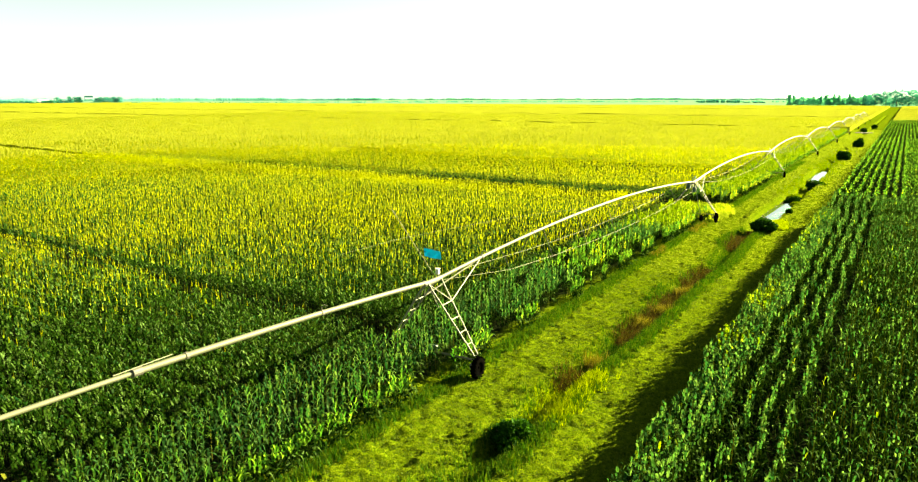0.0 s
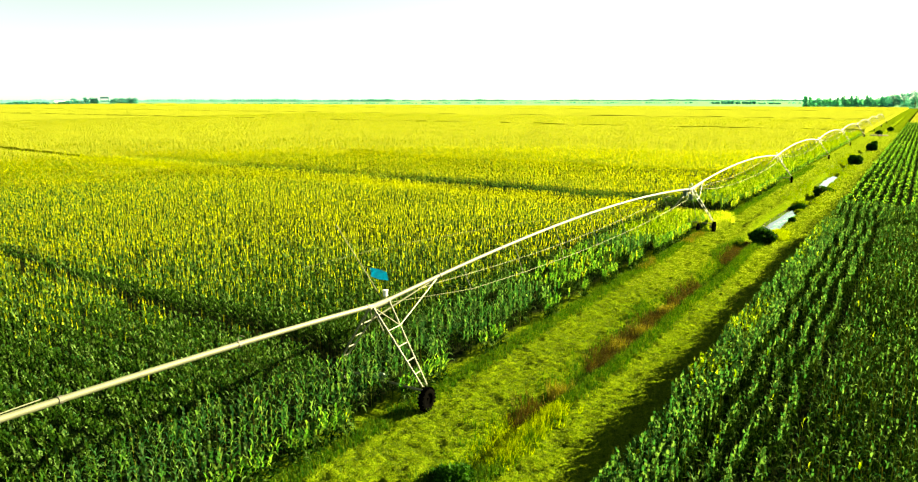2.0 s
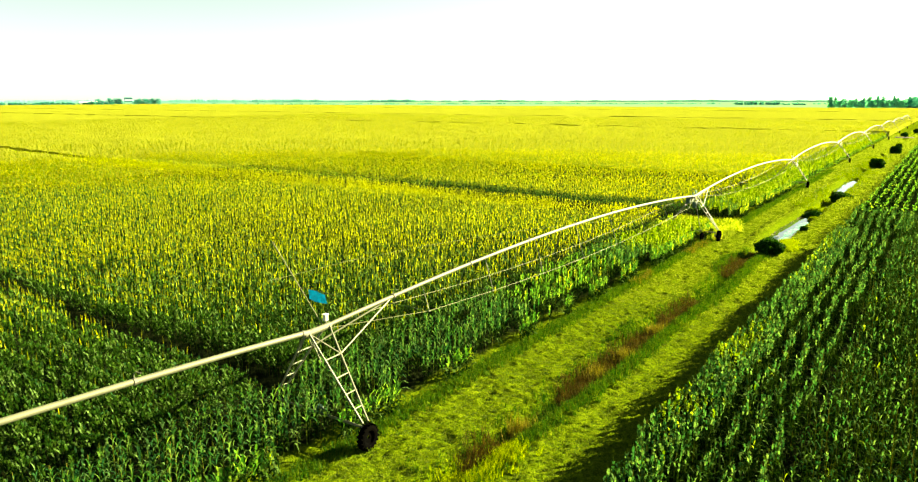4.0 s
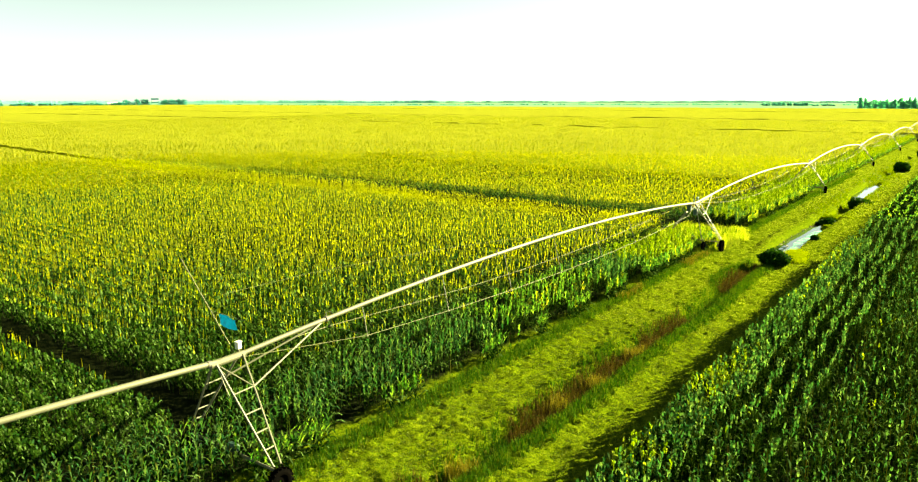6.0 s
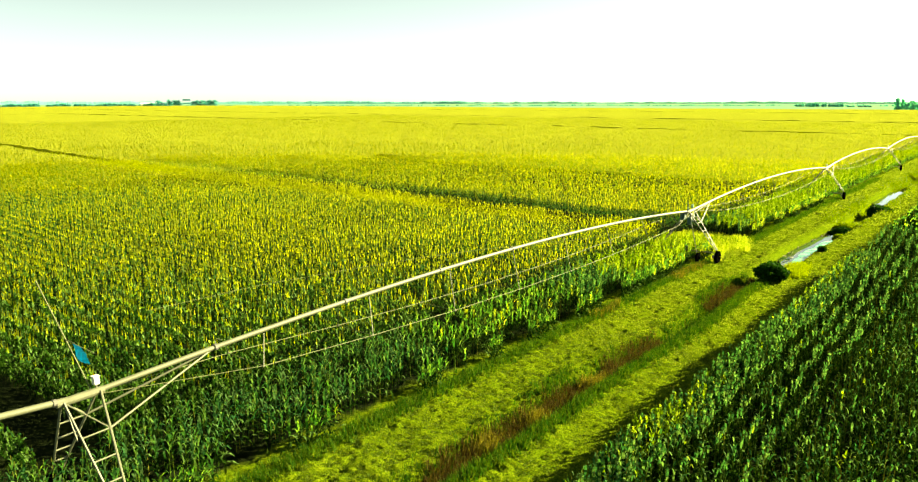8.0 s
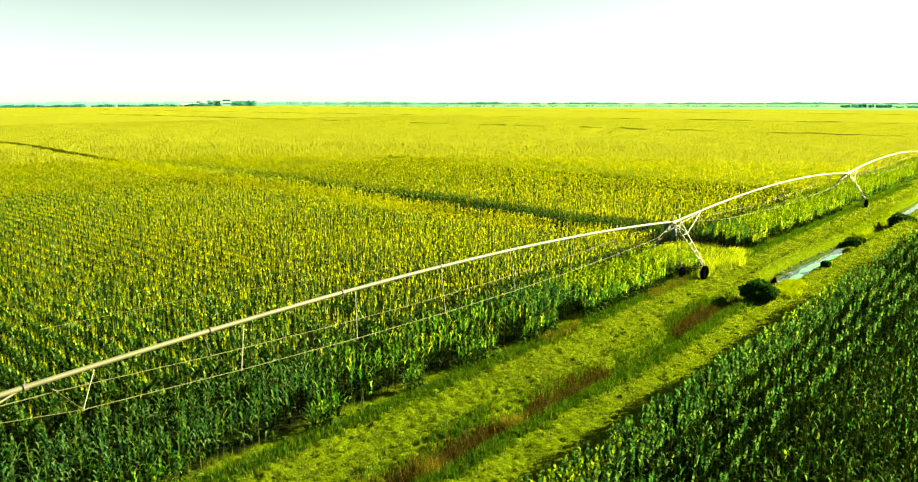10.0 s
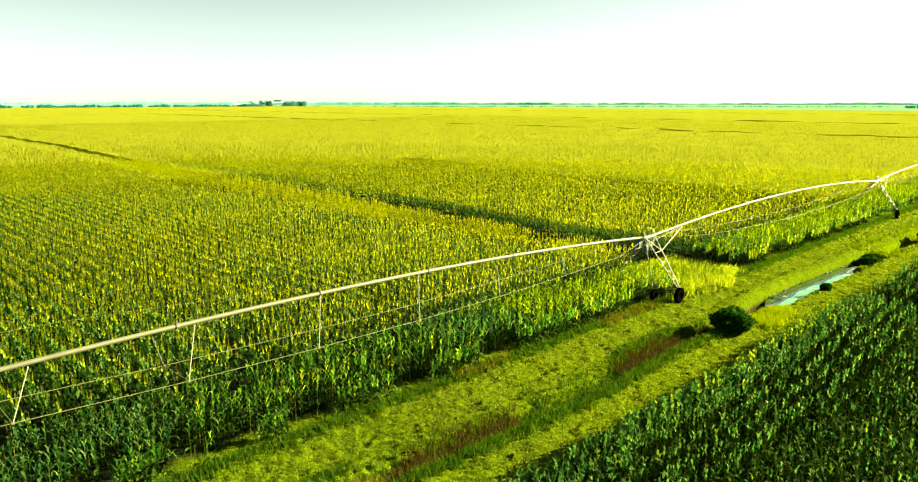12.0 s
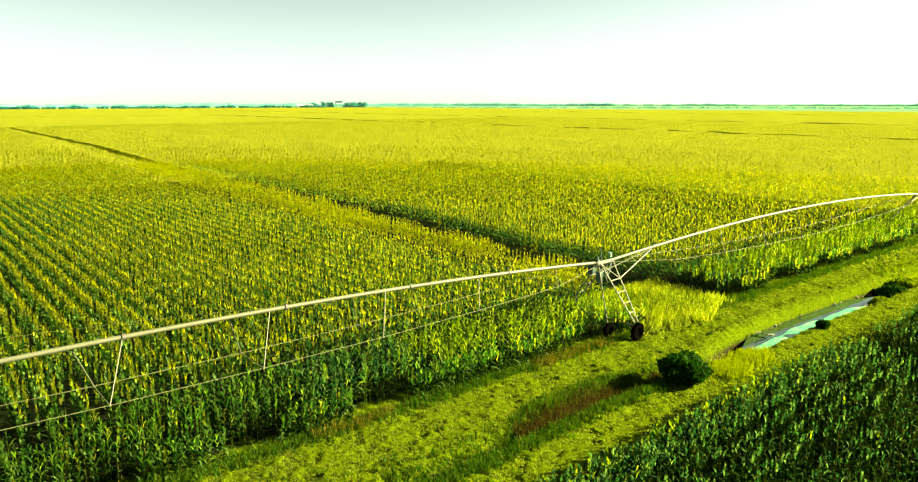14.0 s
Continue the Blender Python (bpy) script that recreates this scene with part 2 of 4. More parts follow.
def metal_material(name, light, dark, rough, metal):
    m, n, l, b = shader(name, rough, metal)
    p = position(n, l)
    blotch, grain = noise_tex(n, l, p, 1.6, 4), noise_tex(n, l, p, 22.0, 3)
    col = mix(n, l, math_node(n, l, "MULTIPLY", math_node(n, l, "SUBTRACT", blotch, 0.45, True), 2.4, True), light, dark)
    col = mix(n, l, math_node(n, l, "MULTIPLY", math_node(n, l, "SUBTRACT", grain, 0.55, True), 1.5, True), col, dark)
    l.new(col, b.inputs["Base Color"])
    bump(n, l, b, grain, 0.004, 0.4)
    return m


ground_mat, canopy_mat = ground_material(), canopy_material()
steel_mat = metal_material("galvanised_steel", (0.092, 0.098, 0.062), (0.06, 0.064, 0.04), 0.6, 0.1)
rod_mat = metal_material("weathered_rod", (0.085, 0.095, 0.03), (0.05, 0.055, 0.02), 0.75, 0.0)
dark_steel_mat = metal_material("dark_gearbox_steel", (0.10, 0.10, 0.09), (0.05, 0.045, 0.04), 0.6, 0.3)
green_steel_mat = metal_material("green_painted_motor", (0.02, 0.06, 0.045), (0.01, 0.03, 0.022), 0.55, 0.1)
# Teal haze of distance is painted into the storage tower's colour.
hazy_steel_mat = metal_material("hazed_steel", (0.09, 0.34, 0.34), (0.07, 0.28, 0.29), 0.8, 0.0)
teal_mat = metal_material("teal_painted_steel", (0.10, 0.20, 0.15), (0.05, 0.12, 0.09), 0.55, 0.1)
box_mat = metal_material("white_enamel_box", (0.5, 0.5, 0.45), (0.35, 0.35, 0.3), 0.4, 0.0)
tyre_mat = metal_material("tyre_rubber", (0.0015, 0.0015, 0.0015), (0.003, 0.0026, 0.002), 0.95, 0.0)
tyre_mat.node_tree.nodes["Principled BSDF"].inputs["Specular IOR Level"].default_value = 0.0
blue_mat = metal_material("blue_cloth", (0.004, 0.24, 0.36), (0.004, 0.18, 0.30), 0.8, 0.0)
cable_mat = metal_material("pale_cable", (0.11, 0.13, 0.03), (0.08, 0.09, 0.02), 0.7, 0.0)
white_wall_mat = metal_material("whitewash", (0.82, 0.80, 0.74), (0.62, 0.60, 0.54), 0.85, 0.0)
roof_mat = metal_material("pale_sheet_roof", (0.70, 0.72, 0.70), (0.50, 0.54, 0.52), 0.6, 0.1)
plank_mat = metal_material("dark_plank", (0.02, 0.018, 0.012), (0.012, 0.01, 0.008), 0.95, 0.0)
bark_mat = metal_material("bark", (0.10, 0.08, 0.05), (0.05, 0.04, 0.03), 0.95, 0.0)
stone_mat = metal_material("bank_rubble", (0.16, 0.15, 0.10), (0.07, 0.06, 0.04), 0.95, 0.0)


def water_material():
    m, n, l, b = shader("ditch_water", 0.03)
    p = position(n, l)
    l.new(ramp(n, l, noise_tex(n, l, p, 0.7, 3), [(0.4, (0.008, 0.022, 0.014)), (0.65, (0.014, 0.045, 0.030))]), b.inputs["Base Color"])
    b.inputs["IOR"].default_value = 2.3
    bump(n, l, b, noise_tex(n, l, p, 3.0, 3), 0.006, 0.15)
    return m


def film_material():
    m, n, l, b = shader("turquoise_film", 0.18)
    p = position(n, l)
    l.new(ramp(n, l, noise_tex(n, l, p, 1.3, 4, 0.65), [(0.35, (0.03, 0.20, 0.10)), (0.55, (0.09, 0.36, 0.18)), (0.7, (0.28, 0.50, 0.22))]), b.inputs["Base Color"])
    bump(n, l, b, noise_tex(n, l, p, 5.0, 3), 0.01, 0.3)
    return m


water_mat, film_mat = water_material(), film_material()

# ---- plan ----
PIPE_X, WHEEL_OUT, PIPE_Z, RISE = -21.5, 2.65, 4.36, 1.0
TOWERS = [-20.8, 31.75, 84.4, 136.4, 190.0, 243.5, 297.0, 350.5, 404.0, 457.5]
MAIZE_WEST, MAIZE_EAST = -19.9, -8.65
DITCH_X = -14.6
ROW, ROW_EAST, STEP = 1.16, 0.85, 0.18


def wander(y):
    return 0.15 * np.sin(y * 0.11 + 1.0) + 0.12 * np.sin(y * 0.31)


def ground_height(x, y):
    """Fields at zero, the ditch cut in, the verges a little uneven."""
    x, y = np.asarray(x, float), np.asarray(y, float)
    wet = np.clip((y - 86) / 3, 0, 1) * np.clip((160 - y) / 6, 0, 1)
    d = np.abs(x - DITCH_X - wander(y) - 0.3 * wet)
    depth = 0.55 + 0.6 * wet + 0.1 * np.sin(y * 0.23)
    half = 0.95 + 0.35 * wet
    cut = np.clip((half - d) / (0.8 - 0.35 * wet), 0, 1)
    cut = cut * cut * (3 - 2 * cut)
    berm = (0.06 + 0.3 * wet * (x < DITCH_X)) * np.exp(-((d - half - 0.5) / 0.5) ** 2)
    verge = ((x > -20) & (x < -9.2)) * (0.03 * np.sin(x * 2.1 + y * 0.7) * np.sin(y * 0.9) + 0.02 * np.sin(y * 2.3 + x))
    fade = np.clip((620 - y) / 40, 0, 1)
    return (berm + verge - depth * cut) * fade


# ---- mesh helpers ----
def raw_mesh(name, verts, faces, mats, index=None, smooth=False):
    """A mesh from arrays; all faces have the same number of corners."""
    verts, faces = np.asarray(verts, np.float32), np.asarray(faces, np.int32)
    me = bpy.data.meshes.new(name)
    k = faces.shape[1]
    me.vertices.add(len(verts))
    me.vertices.foreach_set("co", verts.ravel())
    me.loops.add(faces.size)
    me.loops.foreach_set("vertex_index", faces.ravel())
    me.polygons.add(len(faces))
    me.polygons.foreach_set("loop_start", np.arange(0, faces.size, k, dtype=np.int32))
    for mt in mats:
        me.materials.append(mt)
    if index is not None:
        me.polygons.foreach_set("material_index", np.asarray(index, np.int32))
    me.polygons.foreach_set("use_smooth", np.full(len(faces), smooth))
    me.update(calc_edges=True)
    me.validate()
    return me


def stuff(name, label, category, verts, faces, mats, index=None, smooth=False):
    return tagged(new(name, raw_mesh(name, verts, faces, mats, index, smooth)), label, category, kind="stuff")


def part(name, bm, material, parent, label="", smooth=False):
    me = bpy.data.meshes.new(name)
    for f in bm.faces:
        f.smooth = smooth
    bm.to_mesh(me)
    bm.free()
    me.materials.append(material)
    ob = new(name, me)
    ob.parent = parent
    if label:
        ob["label"] = label
    return ob


def thing(name, place, label, category, group=""):
    e = new(name)
    e.empty_display_size = 0.2
    e.matrix_basis = Matrix.Translation(place)
    return tagged(e, label, category, group)


def tube(bm, points, radius, sides=8, cap=True):
    """A round bar along points."""
    rings = []
    pts = [Vector(p) for p in points]
    for i, p in enumerate(pts):
        d = (pts[min(i + 1, len(pts) - 1)] - pts[max(i - 1, 0)]).normalized()
        u = d.orthogonal().normalized() if abs(d.z) > 0.9 else d.cross(Vector((0, 0, 1))).normalized()
        v = d.cross(u)
        r = radius[i] if isinstance(radius, (list, tuple)) else radius
        rings.append([bm.verts.new(p + r * (math.cos(a) * u + math.sin(a) * v)) for a in (2 * math.pi * k / sides for k in range(sides))])
    for a, b in zip(rings, rings[1:]):
        for k in range(sides):
            bm.faces.new((a[k], a[(k + 1) % sides], b[(k + 1) % sides], b[k]))
    if cap:
        bm.faces.new(rings[0][::-1])
        bm.faces.new(rings[-1])
    return bm


def bar(a, b, radius, sides=6):
    return tube(bmesh.new(), [a, b], radius, sides)


def block(centre, size, bevel=0.01):
    bm = bmesh.new()
    bmesh.ops.create_cube(bm, size=1, matrix=Matrix.Translation(centre) @ Matrix.Diagonal((*size, 1)))
    if bevel:
        bmesh.ops.bevel(bm, geom=bm.edges[:], offset=bevel, segments=1, affect="EDGES")
    return bm


# ---- ground and water ----
def spread(stops):
    out = []
    for a, b, n in stops:
        out += list(np.linspace(a, b, n, endpoint=False))
    return np.array(out + [stops[-1][1]])


gx = spread([(-4900, -1200, 8), (-1200, -100, 12), (-100, -20, 16), (-20, -8.8, 88), (-8.8, 40, 14), (40, 4900, 14)])
gy = spread([(-4900, -60, 12), (-60, 10, 10), (10, 20, 10), (20, 125, 720), (125, 260, 200), (260, 620, 60), (620, 4900, 20)])
GX, GY = np.meshgrid(gx, gy)
turf = ((GX > -20.2) & (GX < -8.7) & (GY > 15) & (GY < 300)) * np.random.default_rng(3).normal(0, 1, GX.shape)
turf = 0.03 * turf + 0.02 * (np.roll(turf, 1, 0) + np.roll(turf, -1, 1) + np.roll(turf, 1, 1))
gv = np.stack([GX, GY, ground_height(GX, GY) + turf], -1).reshape(-1, 3)
nx, ny = len(gx), len(gy)
ii = (np.arange(ny - 1)[:, None] * nx + np.arange(nx - 1)[None]).ravel()
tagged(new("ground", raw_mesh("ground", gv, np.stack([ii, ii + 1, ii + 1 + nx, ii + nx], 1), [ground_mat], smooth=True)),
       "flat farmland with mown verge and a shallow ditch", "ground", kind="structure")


def water_sheet(name, y0, y1, z, half):
    ys = np.linspace(y0, y1, 24)
    taper = np.clip(np.minimum(ys - y0, y1 - ys) / 3.0 + 0.12, 0, 1)
    w = half * taper
    c = DITCH_X + wander(ys) + 0.3
    v = np.concatenate([np.stack([c - w, ys, np.full(24, z)], 1), np.stack([c + w, ys, np.full(24, z)], 1)])
    k = np.arange(23)
    tagged(new(name, raw_mesh(name, v, np.stack([k, k + 24, k + 25, k + 1], 1), [water_mat], smooth=True)),
           "still ditch water mirroring the pale sky", "water", kind="structure")


water_sheet("water", 88.6, 108.0, -0.46, 1.12)
ys = np.linspace(88.9, 104.5, 60)
mid = DITCH_X + wander(ys) + 0.3
taper = np.clip(np.minimum(ys - 88.9, 104.5 - ys) / 2.5 + 0.1, 0, 1)
inner = mid + 0.1 * np.sin(ys * 0.9) + 0.05 * np.sin(ys * 2.3) + 0.45 * (1 - taper)
outer = mid + 0.45 + 0.6 * taper
k = np.arange(59)
fv = np.concatenate([np.stack([inner, ys, np.full(60, -0.452)], 1), np.stack([outer, ys, np.full(60, -0.452)], 1)])
tagged(new("turquoise_film", raw_mesh("turquoise_film", fv, np.stack([k, k + 60, k + 61, k + 1], 1), [film_mat], smooth=True)),
       "pale turquoise film floating on ditch water", "algae", kind="stuff")
water_sheet("water", 136.0, 156.0, -0.46, 1.12)

# ---- irrigation machine ----
def span_z(u):
    return PIPE_Z + RISE * 4 * u * (1 - u)


def rod_z(u):
    return PIPE_Z - 0.1 - 0.98 * 4 * u * (1 - u)


def irrigation_span(length, trussed=True):
    """One arched pipe with its two truss rods, V struts, ties, flanges and sprinkler outlets; its origin is the pipe's start."""
    ob = thing("irrigation_span", (0, 0, 0), "long arched galvanised irrigation pipe with truss rods beneath it", "irrigation pipe", "spans of the pivot machine")
    at = lambda u, dx=0.0, z=None: (dx, u * length, (span_z(u) if z is None else z) - PIPE_Z)
    if trussed:
        part("pipe", tube(bmesh.new(), [at(k / 40) for k in range(41)], 0.092, 14, False), steel_mat, ob, "pale galvanised pipe", True)
    else:  # the last length narrows past a sleeve
        part("pipe", tube(bmesh.new(), [at(0.685 + 0.315 * k / 14) for k in range(15)], 0.105, 14, False), steel_mat, ob, "pale galvanised pipe", True)
        part("pipe", tube(bmesh.new(), [at(0.69 * k / 28) for k in range(29)], 0.078, 14, False), steel_mat, ob, "narrower galvanised pipe", True)
        part("sleeve", bar(at(0.682), at(0.688), 0.135, 14), dark_steel_mat, ob, "dark pipe sleeve")
        part("clamp_rod", bar(at(0.67, 0.0, span_z(0.67) + 0.12), at(0.71, 0.0, span_z(0.71) + 0.2), 0.018, 6), steel_mat, ob)
    n = 9
    for k in range(1, 9):
        u = k / 8 - 0.03 if k < 8 else 0.985
        a, b = Vector(at(u - 0.0012)), Vector(at(u + 0.0012))
        part("flange", bar(a, b, 0.125, 12), dark_steel_mat, ob)
        if k < 8 and k % 2:
            bm = tube(bmesh.new(), [a + Vector((0, 0.05, 0.09)), a + Vector((0, 0.05, 0.26)), a + Vector((0.07, 0.1, 0.34)), a + Vector((0.2, 0.2, 0.28))], 0.02, 6)
            part("sprinkler_outlet", bm, steel_mat, ob)
    for side in (-1, 1) if trussed else ():
        joints = [at(0.012, side * 0.12, PIPE_Z - 0.05)] + [at(k / n + 0.008, side * 1.15, rod_z(k / n + 0.008)) for k in range(1, n)] + [at(0.988, side * 0.12, PIPE_Z - 0.05)]
        for a, b in zip(joints, joints[1:]):
            part("truss_rod", bar(a, b, 0.013, 5), rod_mat, ob)
        for k, j in enumerate(joints[1:-1], 1):
            u = k / n + 0.008
            part("strut", bar(j, at(u + 0.016 * (1 if side > 0 else -1), side * 0.09, span_z(u) - 0.06), 0.022, 5), steel_mat, ob)
            part("joint_plate", block(j, (0.06, 0.1, 0.06), 0), steel_mat, ob)
    for k in range(1, n) if trussed else ():
        u = k / n + 0.008
        part("cross_tie", bar(at(u, -1.15, rod_z(u)), at(u, 1.15, rod_z(u)), 0.012, 5), rod_mat, ob)
    return ob


def ring(bm, profile, segments=28):
    """A body turned about the x axis from (x, radius) pairs."""
    loops = [[bm.verts.new((x, r * math.cos(a), r * math.sin(a))) for a in (2 * math.pi * k / segments for k in range(segments))] for x, r in profile]
    for a, b in zip(loops, loops[1:] + loops[:1]):
        for k in range(segments):
            bm.faces.new((a[k], a[(k + 1) % segments], b[(k + 1) % segments], b[k]))
    return bm


def drive_wheel(parent, x):
    tyre = ring(bmesh.new(), [(-0.13, 0.28), (-0.15, 0.37), (-0.13, 0.46), (-0.07, 0.50), (0.07, 0.50), (0.13, 0.46), (0.15, 0.37), (0.13, 0.28)])
    for k in range(18):
        a = 2 * math.pi * k / 18
        for s in (-1, 1):
            m = Matrix.Rotation(a + s * 0.08, 4, "X") @ Matrix.Translation((s * 0.075, 0, 0.51)) @ Matrix.Rotation(s * 0.6, 4, "Z") @ Matrix.Diagonal((0.17, 0.05, 0.06, 1))
            bmesh.ops.create_cube(tyre, size=1, matrix=m)
    t = part("tyre", tyre, tyre_mat, parent, "black lugged drive tyre, dried mud")
    t.location = (x, 0, 0.53)
    rim = ring(bmesh.new(), [(-0.1, 0.285), (-0.03, 0.23), (-0.03, 0.07), (0.05, 0.07), (0.05, 0.23), (0.1, 0.285)])
    part("rim", rim, tyre_mat, t, "black rim")
    part("gearbox", block((-0.28 if x > 0 else 0.28, 0, 0), (0.3, 0.26, 0.3), 0.05), dark_steel_mat, t)


def irrigation_tower(fittings):
    """A-frame tower on two wheels that carries the joint of two spans."""
    ob = thing("irrigation_tower", (0, 0, 0), "galvanised A-frame irrigation tower standing on two wheels", "irrigation tower", "towers of the pivot machine")
    w = WHEEL_OUT
    part("base_beam", bar((-w, 0, 0.86), (w, 0, 0.86), 0.055, 8), steel_mat, ob)
    for s in (-1, 1):
        foot = Vector((s * (w - 0.1), 0, 1.0))
        tops = [Vector((s * 0.1, -0.55, PIPE_Z)), Vector((s * 0.1, 0.62, PIPE_Z + 0.05))]
        feet = [foot + Vector((0, -0.16, 0.1)), foot + Vector((0, 0.16, 0.1))]
        for a, b in zip(tops, feet):
            part("leg", bar(a, b, 0.042, 6), steel_mat, ob)
        for f in (0.3, 0.5, 0.68, 0.84):
            part("rung", bar(tops[0].lerp(feet[0], f), tops[1].lerp(feet[1], f), 0.028, 5), steel_mat, ob)
        knee = tops[1].lerp(feet[1], 0.3)
        part("diagonal", bar(tops[0], knee, 0.026, 5), steel_mat, ob)
        part("brace", bar(knee, (0, 4.8, PIPE_Z + 0.24), 0.036, 6), steel_mat, ob)
        part("hanger", bar(tops[0] + Vector((0, 0, -0.05)), Vector((s * 0.7, -0.5, PIPE_Z - 1.1)), 0.022, 5), steel_mat, ob)
        drive_wheel(ob, s * w)
    part("pivot_collar", bar((0, -0.75, PIPE_Z - 0.01), (0, 0.75, PIPE_Z + 0.02), 0.13, 12), steel_mat, ob, "heavy pipe coupling")
    part("motor", block((0, 0, 1.05), (0.5, 0.28, 0.3), 0.06), green_steel_mat, ob)
    part("drive_shaft", bar((-w + 0.2, 0.06, 0.8), (w - 0.2, 0.06, 0.8), 0.022, 6), dark_steel_mat, ob)
    paint, tone = (teal_mat, "pale teal control box") if fittings == "panel" else (box_mat, "white control box")
    box = part("control_box", block((-0.05, 0.55, PIPE_Z + 0.36), (0.18, 0.2, 0.26), 0.025), paint, ob, tone)
    part("box_lid", block((-0.05, 0.55, PIPE_Z + 0.505), (0.22, 0.24, 0.03), 0.008), paint, box)
    part("box_post", bar((-0.05, 0.55, PIPE_Z + 0.08), (-0.05, 0.55, PIPE_Z + 0.24), 0.04, 6), steel_mat, ob)
    if fittings == "mast":
        base, tip = Vector((-0.1, 0.4, PIPE_Z + 0.1)), Vector((-2.5, 0.0, PIPE_Z + 3.3))
        part("mast", bar(base, tip, 0.024, 6), rod_mat, ob, "thin leaning mast")
        arm = base.lerp(tip, 0.45)
        part("mast_arm", bar(arm, arm + Vector((1.95, 0.05, -0.05)), 0.012, 5), rod_mat, ob)
        bm = bmesh.new()
        grid = [[bm.verts.new(arm + Vector((0.5 + 1.05 * u, 0.06 * math.sin(5 * u + 2 * v), -0.03 - 0.4 * v - 0.05 * u))) for u in (k / 8 for k in range(9))] for v in (0, 0.25, 0.5, 0.75, 1.0)]
        for a, b in zip(grid, grid[1:]):
            for k in range(8):
                bm.faces.new((a[k], a[k + 1], b[k + 1], b[k]))
        bmesh.ops.solidify(bm, geom=bm.faces[:], thickness=0.012)
        part("pennant", bm, blue_mat, ob, "faded blue cloth pennant")
    elif fittings == "panel":
        part("guide_bar", bar((0.3, -1.0, 4.5), (1.2, -0.95, 0.6), 0.035, 6), steel_mat, ob)
        part("guide_bar", bar((0.1, -0.6, 4.6), (0.3, -1.0, 4.5), 0.03, 6), steel_mat, ob)
        bm = ring(bmesh.new(), [(-0.11, 0.22), (-0.13, 0.34), (-0.08, 0.45), (0.08, 0.45), (0.13, 0.34), (0.11, 0.22)], 24)
        bmesh.ops.translate(bm, verts=bm.verts[:], vec=(1.25, -0.95, 0.46))
        part("guide_wheel", bm, tyre_mat, ob, "dark guide wheel")
        part("antenna", bar((-0.1, -0.2, PIPE_Z + 0.1), (-0.15, -0.25, PIPE_Z + 0.8), 0.035, 6), green_steel_mat, ob)
        for k, (hx, hy, sag) in enumerate(((0.22, -0.3, 0.9), (0.28, -0.45, 0.6), (-0.2, -0.15, 0.8))):
            part("hose", tube(bmesh.new(), [(hx, hy - 0.45, PIPE_Z + 0.05), (hx + 0.1, hy - 0.3, PIPE_Z - 0.6 * sag), (hx + 0.15, hy + 0.1, PIPE_Z - sag), (hx + 0.05, hy + 0.5, PIPE_Z - 0.5 * sag), (hx, hy + 0.7, PIPE_Z)], 0.035, 6), green_steel_mat, ob, "drooping dark green hose")
        part("valve", bar((0.05, -0.75, PIPE_Z + 0.1), (0.05, -0.75, PIPE_Z + 0.42), 0.07, 10), teal_mat, ob, "pale teal valve on the coupling")
        part("side_cabinet", block((-0.35, -0.75, PIPE_Z - 0.35), (0.4, 0.5, 0.7), 0.05), green_steel_mat, ob, "dark green cabinet hung on the tower")
        part("side_cabinet", block((0.3, -0.85, PIPE_Z - 0.75), (0.35, 0.35, 0.6), 0.05), green_steel_mat, ob, "dark green cabinet hung on the tower")
    return ob


first = irrigation_tower("mast")
FIRST_Z = 4.62  # the first tower stands a little taller
first.matrix_basis = Matrix.Translation((PIPE_X, TOWERS[1], 0)) @ Matrix.Diagonal((1, 1, FIRST_Z / PIPE_Z, 1))
second = irrigation_tower("panel")
second.matrix_basis = Matrix.Translation((PIPE_X, TOWERS[2], 0))
plain_tower = irrigation_tower("")
plain_tower.matrix_basis = Matrix.Translation((PIPE_X, TOWERS[3], 0))
for y in (TOWERS[0], *TOWERS[4:]):
    copy_thing(plain_tower, Matrix.Translation((PIPE_X, y, 0)))
base_span = irrigation_span(52.65)
base_span.matrix_basis = Matrix.Translation((PIPE_X, TOWERS[1], FIRST_Z)) @ Matrix.Rotation((PIPE_Z - FIRST_Z) / 52.65, 4, "X")
end_span = tagged(irrigation_span(52.55, False), "long arched galvanised irrigation pipe without truss rods")
end_span.matrix_basis = Matrix.Translation((PIPE_X, TOWERS[0], PIPE_Z)) @ Matrix.Rotation((FIRST_Z - PIPE_Z) / 52.55, 4, "X")
for a, b in zip(TOWERS[2:], TOWERS[3:]):
    s = copy_thing(base_span, Matrix.Translation((PIPE_X, a, PIPE_Z)))
    s.scale = (1, (b - a) / 52.65, 1)

field_cable = tagged(new("cable", bpy.data.meshes.new("cable")), "thin pale cable strung low over the maize", "cable")
bm = tube(bmesh.new(), [(-36.5, 42, 2.36), (-36.1, 49, 2.42), (-35.2, 54, 2.42), (-33.6, 61, 2.42), (-31.5, 67, 2.45), (-27, 76, 2.5), (-22.5, 81.8, 3.2)], 0.009, 5)
bm.to_mesh(field_cable.data)
bm.free()
field_cable.data.materials.append(cable_mat)

# ---- maize ----
rng = np.random.default_rng(7)


def track_y(y0, x):
    return y0 + 0.045 * (PIPE_X - x)


